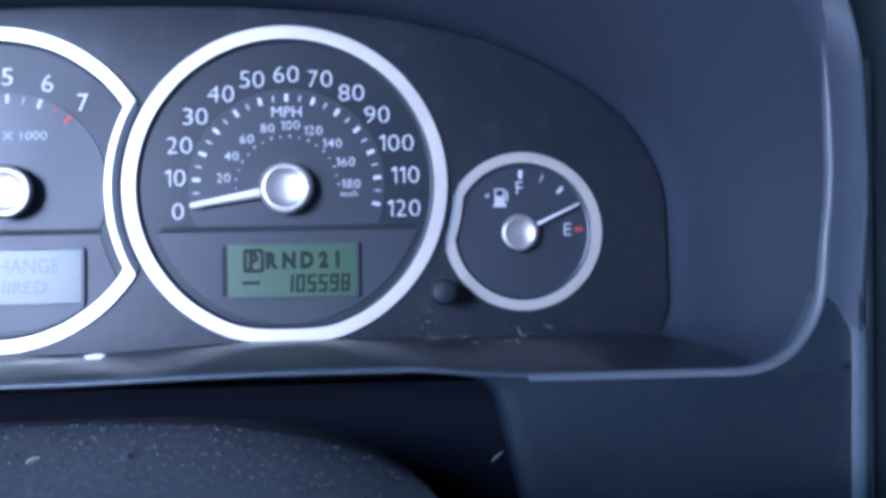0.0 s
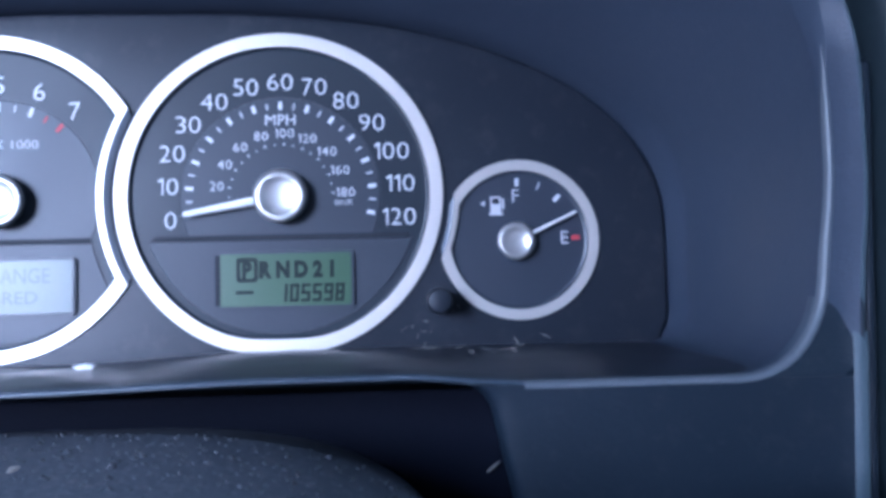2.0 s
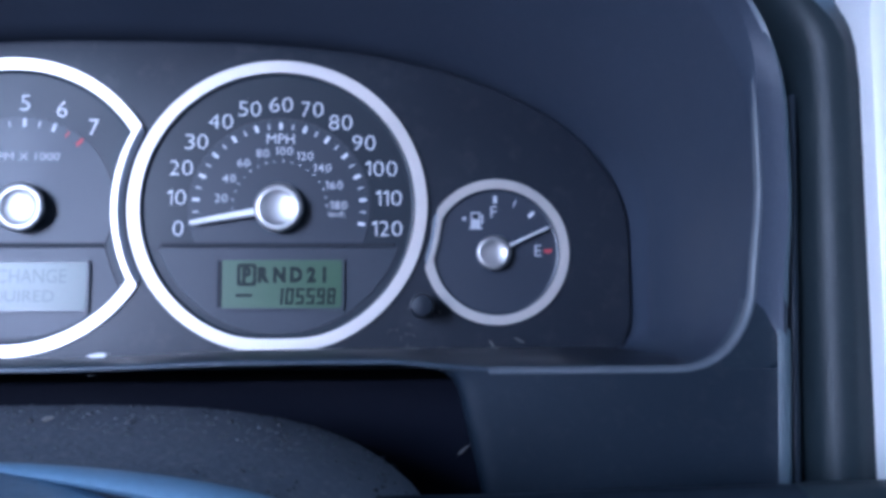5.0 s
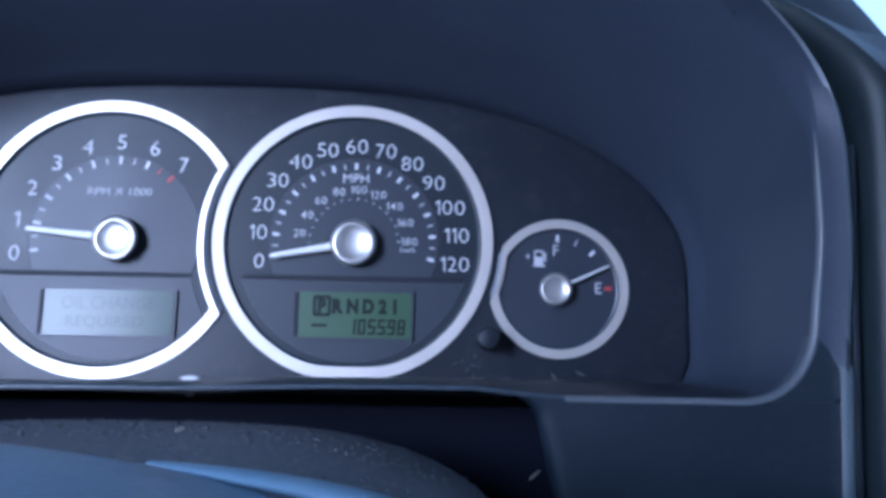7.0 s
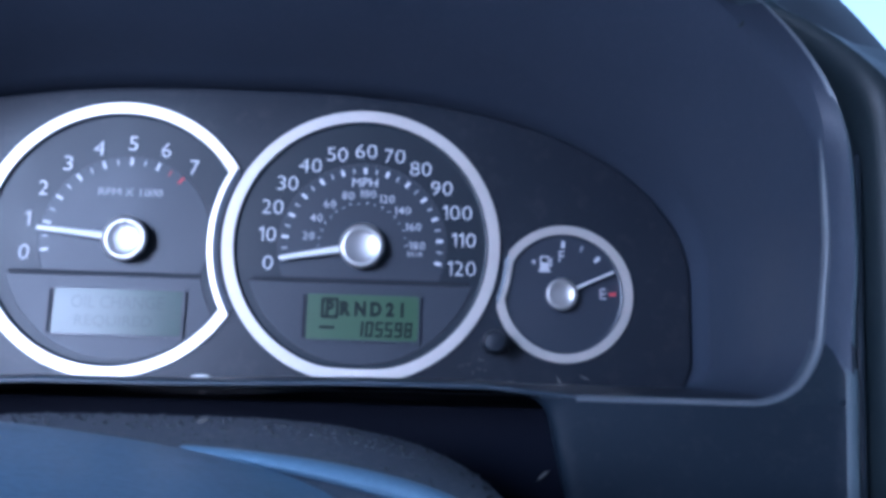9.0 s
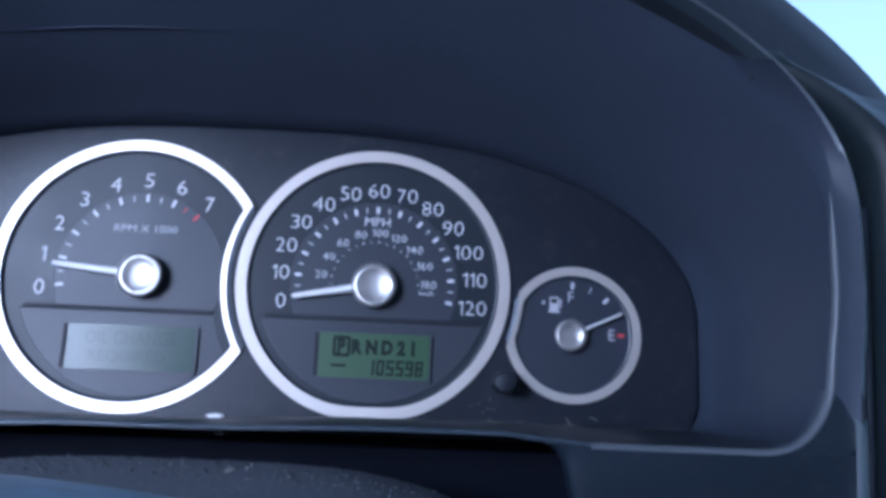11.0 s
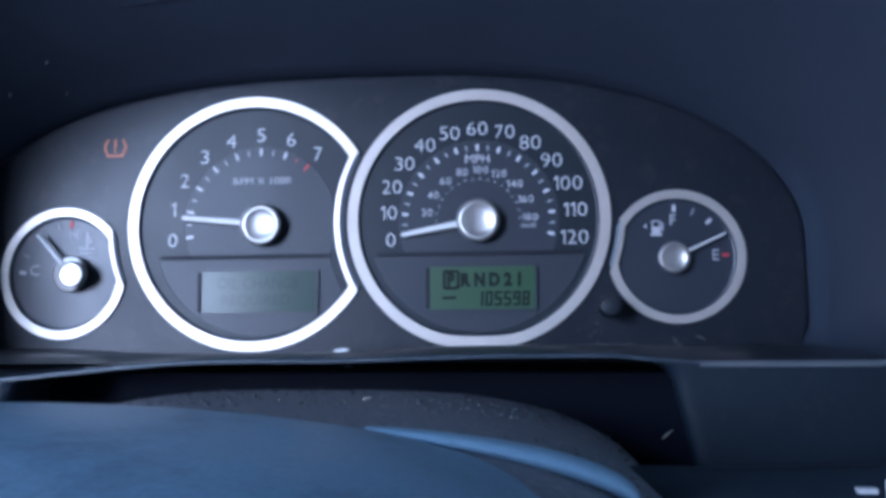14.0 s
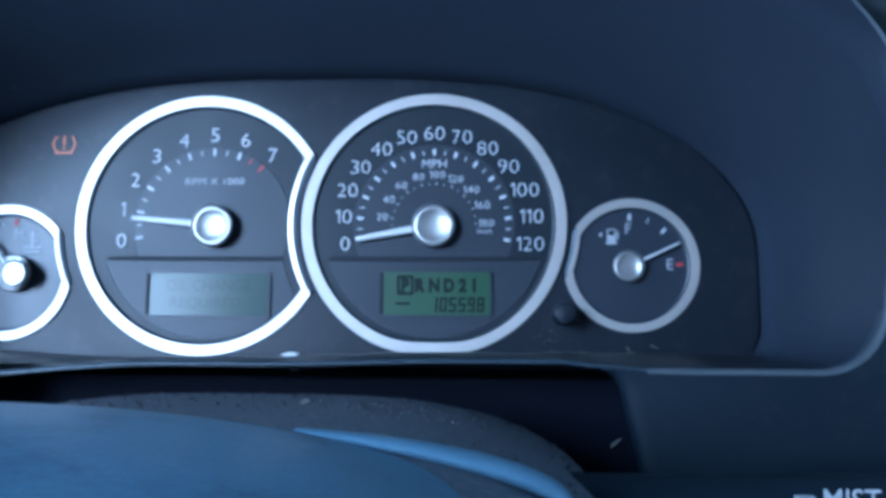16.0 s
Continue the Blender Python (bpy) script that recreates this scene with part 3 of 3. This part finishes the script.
for i in range(0, 19):
    a = START - STEP * (i * 10 / 16.0934)
    part("dot", bar(0, 0, a, 17.3, 18.2 if i % 2 == 0 else 17.8, 0.5, 0.5, -0.3, -0.6), M_GREY, speedo)
    if i % 2 == 0 and i:
        numeral("numeral", str(i * 10), 21.6 * math.cos(radians(a)) * 1.02, 21.6 * math.sin(radians(a)), 3.1, -0.5, M_GREY, speedo, bold=0.002, squash=1.06)
letters("unit", "MPH", 0, 26.2, 3.7, -0.5, M_WHITE, speedo, bold=-0.004)
letters("unit", "km/h", 21.3, -2.5, 2.1, -0.5, M_GREY, speedo)
lower_window(speedo, 0, 0, 47.0, -15.2, -21, 23.5, -37.5, -19.8, M_LCD)
hub_and_needle(speedo, 0, 0, 9.2, 190.3, 33.5, 3.4, 2.0, 6.4)
for ch, x in zip("PRND21", (-11.6, -5.4, 0.4, 6.6, 12.2, 17.0)):
    letters("gear_letter", ch, x, -25.2, 6.0, -1.7, M_INK, speedo, bold=0.065, squash=0.83)
part("gear_box", frame_plate(rounded(-15.2, -8.0, -29.4, -21.0, 1.2), rounded(-13.9, -9.3, -28.1, -22.3, 0.8), -1.5, -1.7), M_INK, speedo)
DIGIT_ROWS = {"0": "111101101101111", "1": "001001001001001", "5": "111100111001111", "8": "111101111101111", "9": "111101111001111"}


def segment_digit(ch, x, z, w, h, t):
    """One odometer digit of slanted seven-segment strokes."""
    xs, zs = (-w / 2, -w / 2 + t, w / 2 - t, w / 2), (h / 2, h / 2 - t, t / 2, -t / 2, -h / 2 + t, -h / 2)
    bm = bmesh.new()
    for n, on in enumerate(DIGIT_ROWS[ch]):
        if on == "1":
            c, r = n % 3, n // 3
            out = [(x + a + 0.06 * b, z + b) for a, b in ((xs[c], zs[r + 1]), (xs[c + 1], zs[r + 1]), (xs[c + 1], zs[r]), (xs[c], zs[r]))]
            bm.faces.new([bm.verts.new((px, -1.72, pz)) for px, pz in out])
    bmesh.ops.remove_doubles(bm, verts=bm.verts[:], dist=0.01)
    ext = bmesh.ops.extrude_face_region(bm, geom=bm.faces[:])
    for v in ext["geom"]:
        if isinstance(v, bmesh.types.BMVert):
            v.co.y = -1.55
    return bm


for i, ch in enumerate("105598"):
    part("odometer_digit", segment_digit(ch, 0.4 + i * 3.85, -33.2, 3.1, 6.2, 1.05), M_INK, speedo)
part("label_bar", block(-15.5, -9.5, -1.7, -1.5, -33.4, -32.2), M_INK, speedo)

# tachometer
TX = -94.6
tacho = gauge("tachometer", -96.5, 0, 55, 4.5, notch=(0, 0, 58.3), label="tachometer dial with white numerals")
inner_disc(tacho, TX, 0, 34, -14)
for i in range(8):
    a = 189.5 - 19.9 * i
    part("tick", bar(TX, 0, a, 30.2, 33.4, 1.2, 1.2, -0.3, -0.6), M_RED if i == 7 else M_WHITE, tacho)
    if i < 7:
        part("tick", bar(TX, 0, a - 9.95, 30.4, 32.8, 0.55, 0.55, -0.3, -0.6), M_RED if i == 6 else M_GREY, tacho)
    numeral("numeral", str(i), TX + 39.6 * math.cos(radians(a)), 39.3 * math.sin(radians(a)), 6.0, -0.5, M_WHITE, tacho, bold=-0.004, squash=1.05)
letters("unit", "RPM X 1000", -94, 19, 2.9, -0.5, M_GREY, tacho, width=25.5)
lower_window(tacho, TX, 0, 48.0, -15.2, -120.5, -69.5, -38.2, -20.4, M_LCD2, clip=(0, 0, 65.0))
hub_and_needle(tacho, TX, 0, 9.2, 174.5, 35.5, 3.4, 2.0, 6.4)
letters("message", "OIL CHANGE", -95, -25.5, 5.0, -1.7, M_INK2, tacho, width=36)
letters("message", "REQUIRED", -96, -33.2, 5.0, -1.7, M_INK2, tacho, width=30)

# fuel gauge
FX, FZ = 80.6, -17.1
fuel = gauge("fuel_gauge", FX, FZ, 27.3, 3.7, notch=(0, 0, 58.6), label="small fuel gauge nearly empty")
for a, w, m in ((89, 1.3, M_WHITE), (67.5, 0.5, M_GREY), (46, 1.3, M_WHITE), (24, 0.5, M_GREY), (2, 1.5, M_RED)):
    part("tick", bar(FX, FZ, a, 18.9, 21.7, w, w, -0.1, -0.5), m, fuel)
letters("letter", "F", FX - 0.2, FZ + 15.6, 4.4, -0.4, M_GREY, fuel)
letters("letter", "E", FX + 16.5, FZ + 0.8, 4.4, -0.4, M_GREY, fuel)
hub_and_needle(fuel, FX, FZ, 6.5, 25, 23.2, 1.5, 1.0, 5.2)
pump = block(FX - 8.9, FX - 5.3, -0.5, -0.1, FZ + 9.6, FZ + 15.4)
block(FX - 9.5, FX - 4.7, -0.5, -0.1, FZ + 9.0, FZ + 9.7, bm=pump)
block(FX - 4.9, FX - 4.2, -0.5, -0.1, FZ + 11.0, FZ + 14.6, bm=pump)
part("pump_symbol", pump, M_GREY, fuel, "fuel pump symbol")
part("pump_window", block(FX - 8.3, FX - 5.9, -0.7, -0.45, FZ + 12.8, FZ + 14.8), M_DIAL, fuel)
part("pump_arrow", loft([[(FX - 12.5, y, FZ + 13), (FX - 10.9, y, FZ + 12), (FX - 10.9, y, FZ + 14)] for y in (-0.1, -0.5)], cap0=True, cap1=True), M_GREY, fuel)

# temperature gauge
HX, HZ = -180.5, -20.5
temp = gauge("temperature_gauge", HX, HZ, 28.8, 3.9, notch=(-96.5, 0, 62.0), label="small coolant temperature gauge")
for a, w, m in ((178, 1.4, M_WHITE), (158, 0.5, M_GREY), (105, 0.5, M_GREY), (90, 1.5, M_RED)):
    part("tick", bar(HX, HZ, a, 20.4, 23.4, w, w, -0.1, -0.5), m, temp)
letters("letter", "C", HX - 16.5, HZ + 1.8, 4.6, -0.4, M_GREY, temp)
letters("letter", "H", HX + 1.6, HZ + 17.4, 4.6, -0.4, M_GREY, temp)
hub_and_needle(temp, HX, HZ, 8.0, 132, 24, 1.8, 1.3, 8.6, tiered=True)
ther = block(HX + 7.0, HX + 8.2, -0.5, -0.1, HZ + 11.5, HZ + 18.0)
block(HX + 8.0, HX + 9.8, -0.5, -0.1, HZ + 15.6, HZ + 16.3, bm=ther)
block(HX + 8.0, HX + 9.8, -0.5, -0.1, HZ + 13.8, HZ + 14.5, bm=ther)
block(HX + 4.2, HX + 11.2, -0.5, -0.1, HZ + 10.6, HZ + 11.4, bm=ther)
block(HX + 4.2, HX + 11.2, -0.5, -0.1, HZ + 8.9, HZ + 9.5, bm=ther)
part("thermometer_symbol", ther, M_GREY, temp, "coolant thermometer symbol")

# the mask is cut out behind each gauge
holes = []
for bm in cutters:
    finish(bm, root_base(cluster))
    me = bpy.data.meshes.new("hole")
    bm.to_mesh(me)
    bm.free()
    hole = new("hole", me)
    hole.parent = cluster
    cut = mask_ob.modifiers.new("hole", "BOOLEAN")
    cut.operation, cut.solver, cut.object = "DIFFERENCE", "EXACT", hole
    holes.append(hole)
bpy.context.view_layer.update()
cut_mask = bpy.data.meshes.new_from_object(mask_ob.evaluated_get(bpy.context.evaluated_depsgraph_get()))
mask_ob.modifiers.clear()
bm = bmesh.new()
bm.from_mesh(cut_mask)
bmesh.ops.triangulate(bm, faces=[f for f in bm.faces if len(f.verts) > 4])
for f in bm.faces:
    f.smooth = True
for e in bm.edges:
    e.smooth = len(e.link_faces) == 2 and e.calc_face_angle(0) < radians(14)
bm.to_mesh(cut_mask)
bm.free()
mask_ob.data = cut_mask
for hole in holes:
    bpy.data.objects.remove(hole)

# warning lamps in the mask
AX, AZ = -159.5, 34.9
amber = bmesh.new()
for s in (1, -1):
    path = [(AX + s * (3.2 + 1.5 * math.sin(math.pi * i / 10)), AZ - 3.4 + 7.0 * i / 10) for i in range(11)]
    loft([[(x - 0.45, y, z) for x, z in path] + [(x + 0.45, y, z) for x, z in path[::-1]] for y in (-3.1, -3.8)], amber, cap0=True, cap1=True)
block(AX - 3.8, AX + 3.8, -3.8, -3.1, AZ - 4.2, AZ - 3.3, bm=amber)
block(AX - 0.5, AX + 0.5, -3.8, -3.1, AZ - 0.4, AZ + 3.6, bm=amber)
block(AX - 0.5, AX + 0.5, -3.8, -3.1, AZ - 2.2, AZ - 1.2, bm=amber)
part("tyre_pressure_lamp", leaning(amber), M_AMBER, cluster, "lit amber tyre pressure warning symbol")
RX, RZ = -221.0, -11.6
red = slab([(RX - 3.0, RZ - 4.2), (RX + 3.0, RZ - 4.2), (RX + 2.7, RZ - 0.8), (RX + 1.4, RZ + 0.6), (RX + 1.5, RZ + 2.6), (RX + 0.7, RZ + 3.7), (RX - 0.7, RZ + 3.7), (RX - 1.5, RZ + 2.6), (RX - 1.4, RZ + 0.6), (RX - 2.7, RZ - 0.8)], 3.0, -3.8, 0.1)
part("belt_lamp", leaning(red), M_REDLIT, cluster, "lit red seat belt warning lamp")
knob = [(4.3, 6), (4.3, -15), (4.15, -17), (3.6, -18.2), (2.0, -18.6), (0.1, -18.7)]
part("trip_button", lathe(52.5, -37.3, knob, 28), M_BUTTON, cluster, "black trip reset button")

# ---- steering column ----
column = empty_thing("steering_column", (XC, -150, -330), "dark grained plastic steering column shroud with a smooth upper cover", "steering column")


def hump(y, half, top, rise, n=48, edge=5.0, skirt=-150, mid=XC):
    pts = []
    for i in range(n + 1):
        dx = -half + 2 * half * i / n
        pts.append((mid + dx, y, top - rise + rise * max(0.0, 1 - abs(dx / half) ** edge) ** 0.5))
    return [(mid - half, y, skirt)] + pts + [(mid + half, y, skirt)]


def shroud_loop(y, half, top):
    return hump(y, half, top, 38, edge=3.3, mid=-42)


part("shroud", loft([shroud_loop(-60, 94, -68), shroud_loop(-95, 96.6, -64.4), shroud_loop(-98, 97, -63.4), shroud_loop(-101, 98, -63), shroud_loop(-125, 98, -63), shroud_loop(-150, 97, -63.6), shroud_loop(-186, 94, -66), shroud_loop(-215, 92, -70)], cap0=True, cap1=True),
     M_SHROUD, column, "dusty grained shroud")


def crown(y, half, top):
    return hump(y, half, top, 21, edge=2.2, mid=-85)


part("cover", loft([crown(-174, 105, -64), crown(-177, 108, -60.4), crown(-181, 109, -59), crown(-187, 109.5, -58.5), crown(-205, 110, -58.3), crown(-235, 110, -58.6), crown(-262, 110, -66)], cap0=True, cap1=True),
     M_COVER, column, "smooth grey-blue upper cover")
rim = []
for n in range(41):
    a = radians(36 + 51.5 * n / 40)
    f = math.sin(math.pi * (0.05 + 0.88 * n / 40)) ** 0.6
    x, z = -85 + 122.4 * math.sin(a), -78.2 + 17.4 * math.cos(a)
    rim.append([(x + 1.7 * f * math.sin(q) * math.sin(a) ** 4, -178 + 5.0 * f * math.cos(q), z + 1.7 * f * math.sin(q)) for q in [2 * math.pi * i / 20 for i in range(20)]])
part("rim", loft(rim, cap0=True, cap1=True), M_RIM, column, "rounded rim of the cover, paler for its highlight")

# ---- wiper stalk ----
stalk = empty_thing("wiper_stalk", (60, -140, -90), "dark plastic wiper stalk with white lettering", "wiper stalk")


def rod(prof, y, z, n=28):
    return loft([[(x, y + r * math.cos(2 * math.pi * i / n), z + r * math.sin(2 * math.pi * i / n)) for i in range(n)] for x, r in prof], cap0=True, cap1=True)


part("lever", rod([(30, 9), (60, 9), (84, 9.5), (118, 10), (122, 10)], -140, -86), M_PANEL, stalk)
part("end_knob", rod([(122, 10), (123, 11), (126, 11.4), (150, 11.6), (178, 11.6), (183, 10), (184, 6)], -140, -87), M_STACK, stalk, "thicker grey end knob")
letters("lettering", "MIST", 98.8, -80.2, 4.6, -149.6, M_WHITE, stalk, bold=0.004, width=11.8)
part("label_bar", block(87.5, 91.3, -149.8, -147.5, -80.8, -79.7), M_WHITE, stalk)

# ---- centre stack with the air vent ----
stack = empty_thing("centre_stack", (230, -90, -330), "dark dash centre panel beside the instrument hood", "dash panel", kind="structure")
def drawn_in(bm, k=0.045):
    for v in bm.verts:
        v.co.x += k * min(0.0, v.co.z + 20)
    return bm


part("seam_strip", drawn_in(block(147.4, 150.0, -96, -60, -230, 16, 1.2)), M_PANEL, stack)


def crease(z):
    """The rounded corner of the centre stack bends over the hood's shoulder."""
    return 161.5 - min(34.0, max(0.0, z - 29) ** 1.6 / 7.5)


COLUMNS = ((-9.4, 14), (-9.1, 8), (-8, 4), (-6, 1.6), (-3.5, 0.5), (-1.6, 0.1), (-0.4, 0), (0.8, 0.2), (2, 0.9), (4, 1.6), (10, 2.2), (22, 2.6), (42, 3), (80, 3.5), (170, 4))
face = []
for z, back in ((-330, 40), (-330, 0), (8, 0), (20, 0), (29, 0.2), (35, 0.4), (40, 0.6), (45, 0.9), (50, 1.3), (55, 2), (60, 3.6), (66, 8), (71, 18), (75, 40), (77, 110)):
    tilt = 0.62 * ease((z - 16) / 34.0)
    face.append([(crease(z) + u, -99 + back + dy + tilt * min(60.0, max(0.0, u)), z - dy * 0.2) for u, dy in COLUMNS])
part("face", drawn_in(loft(face, closed=False), 0.03),
     M_STACK, stack, "teal-grey face of the centre stack")
vent = empty_thing("air_vent", (210, -96, -120), "silver painted air vent bezel with dark opening", "air vent")
vl = lambda x0, x1, z0, z1, r, y: [(x, y, z) for x, z in rounded(x0, x1, z0, z1, r, 10)]
part("bezel", drawn_in(loft([vl(166.5, 270.5, -120, 59, 26, -40), vl(166.5, 270.5, -120, 59, 26, -99.5), vl(167.3, 269.7, -119.2, 58.2, 25, -101.8), vl(169.1, 267.9, -117, 56, 24, -103.2), vl(172.5, 264.5, -100, 52, 22, -103.8), vl(176, 260.5, -85, 48.5, 20, -103),
                    vl(178.3, 258.3, -76.5, 46.2, 18, -101), vl(178.7, 257.9, -75.5, 45.6, 17.5, -98), vl(178.7, 257.9, -75.5, 45.6, 17.5, -94.8)]), 0.03), M_VENT, vent, "silver bezel")
# Black sheet across the vent in place of the shade inside it.
part("duct", block(172, 263, -96.2, -95.4, -82, 51), M_BLACK, vent, "near-black sheet painting the shade inside the duct")
for i in range(6):
    z = -58 + i * 15
    part("louvre", block(175.5, 255, -99, -95.8, z - 1.2, z + 1.2, 0.6), M_BLACK, vent)

# ---- dash top, unseen cabin shell ----
top = bmesh.new()
NX, NY = 30, 12
rows = []
for j in range(NY + 1):
    y = 15 + 560 * j / NY
    rows.append([(-700 + 1500 * i / NX, y, 70 - 0.12 * (y - 15) + 6 * math.sin(i * 0.4)) for i in range(NX + 1)])
loft(rows, top, closed=False)
thing("dash_top", top, M_HOOD, (0, 300, 60), "dark padded dashboard top below the windscreen", "dashboard", kind="structure")
thing("bulkhead", block(-720, 820, 30, 60, -900, 66), M_BLACK, (0, 45, -900), "dark bulkhead behind the dash", "bulkhead", kind="structure")
# Floor and roof out of view, kept pale as reflectors for the hood.
thing("cabin_floor", block(-720, 820, -1900, 60, -940, -900), M_CARPET, (0, -900, -940), "unseen cabin floor, pale to bounce light up", "floor", kind="structure")
thing("cabin_roof", block(-720, 820, -1900, -60, 470, 500), M_ROOF, (0, -900, 500), "unseen cabin roof, pale to bounce light down", "ceiling", kind="structure")
# Unseen doors; the added wide rear pillar keeps sun off the right-hand dials.
for name, x in (("door_left", -720), ("door_right", 790)):
    d = block(x, x + 30, -1900, 560, -900, -300)
    block(x, x + 30, -1900, -1640, -300, 470, bm=d)
    block(x, x + 30, -760, -690, -300, 470, bm=d)
    block(x, x + 30, -90, -40, -300, 470, bm=d)
    thing(name, d, M_CLOTH, (x + 15, -600, -900), "unseen car door with pillars placed to block sun", "car door", kind="structure")
# Unseen, and solid up to the roof to stop daylight from behind.
rear = block(-690, 790, -1930, -1900, -900, 470)
thing("rear_wall", rear, M_CLOTH, (0, -1915, -900), "unseen rear wall, closed to keep light out", "wall", kind="structure")

# ---- dust and lint ----
part("ledge", loft([[(x, y, z - dip(x, y)) for x in [XC - 174 + 348 * i / 40 for i in range(41)]] for y, z in ((4, -50.6), (-18, -50.9), (-40, -51.3), (-66, -52.0), (-92, -53.1), (-95.6, -53.8))], closed=False),
     M_LEDGE, hood, "dusty ledge below the gauges")
def fleck(bm, x, y, z, length, ang, r):
    """A short bent fibre, leaning by ang in the plane that faces the driver."""
    c, t = math.cos(radians(ang)), math.sin(radians(ang))
    loops = []
    for f, k in ((-0.5, 0.25), (-0.2, 1.0), (0.15, 0.9), (0.5, 0.2)):
        sag = 0.12 * length * (0.25 - f * f)
        px, pz = x + length * f * c - sag * t, z + length * f * t + sag * c
        loops.append([(px - r * k * math.cos(q) * t, y + r * k * math.sin(q), pz + r * k * math.cos(q) * c) for q in (0, 1.57, 3.14, 4.71)])
    loft(loops, bm, cap0=True, cap1=True)


lint = bmesh.new()
for x, y, z, length, ang, r in ((77.8, -10, -51.3, 4.2, -58, 0.28), (79.6, -10, -52.5, 2.0, 10, 0.25), (87.6, -10, -49.8, 4.2, -25, 0.26), (47.3, -10, -52.1, 2.6, 75, 0.22), (50.2, -12, -52.5, 5.0, -4, 0.18), (59, -14, -52.2, 3.4, 12, 0.2),
                                (63, -68, -79.5, 4.5, 40, 0.42), (-20, -141, -61.8, 2.4, 20, 0.5), (-173.5, -33.9, 63.6, 2.5, 60, 0.35), (-192.8, -28, 52.4, 2.5, 80, 0.35), (-174.9, -16.6, 55.8, 2, 70, 0.3), (-40, -70, -57.8, 3, 0, 0.3)):
    fleck(lint, x, y, z, length, ang, r)
dust = random.Random(7)
for _ in range(18):
    x = dust.gauss(62, 22)
    y = dust.uniform(-40, -6)
    fleck(lint, x, y, -50.75 + 0.011 * (y + 10) - dip(x, y), dust.uniform(0.5, 1.8), dust.uniform(-12, 12), dust.uniform(0.1, 0.2))
for _ in range(12):
    fleck(lint, dust.uniform(40, 60), -5.2, dust.uniform(-49, -35), dust.uniform(0.8, 2.6), dust.uniform(0, 180), dust.uniform(0.08, 0.14))
thing("lint", lint, M_LINT, (76, -25, -51), "pale lint and dust flecks on the dusty ledge", "lint", kind="stuff")
# A reflected glint on the ledge, built as a small white solid.
glint = slab([(-51.5, -53.0), (-48.2, -54.9), (-45, -52.8), (-48, -52.3)], -43, -45, 0.2)
thing("ledge_glint", glint, M_NEEDLE, (-48, -44, -55), "small white piece standing in for a reflection on the cluster ledge", "debris")
fluff = bmesh.new()
for _ in range(1300):
    x, y = dust.uniform(-115, 54), dust.uniform(-172, -99)
    half = 98 - max(0.0, -125 - y) * 0.04
    top = -63 - (max(0.0, -125 - y) ** 1.5) * 0.0075
    u = min(1.0, abs(x + 42) / half)
    z = top - 38 + 38 * max(0.0, 1 - u ** 3.3) ** 0.5
    if u < 0.97:
        r = 0.14 + 0.36 * dust.random() ** 3
        k = [dust.uniform(0.6, 1.5) for _ in range(3)]
        ends = [fluff.verts.new((x + dx * r * k[0] * 1.5, y + dy * r * k[1], z + 0.1 + dz * r * k[2])) for dx, dy, dz in ((1, 0, 0), (0, 1, 0), (-1, 0, 0), (0, -1, 0), (0, 0, 1), (0, 0, -1))]
        for n in range(4):
            fluff.faces.new((ends[n], ends[(n + 1) % 4], ends[4]))
            fluff.faces.new((ends[(n + 1) % 4], ends[n], ends[5]))
thing("dust_fluff", fluff, M_FLUFF, (-42, -140, -62), "grey dust fluff lying on the column shroud", "dust", kind="stuff", sharp=180)
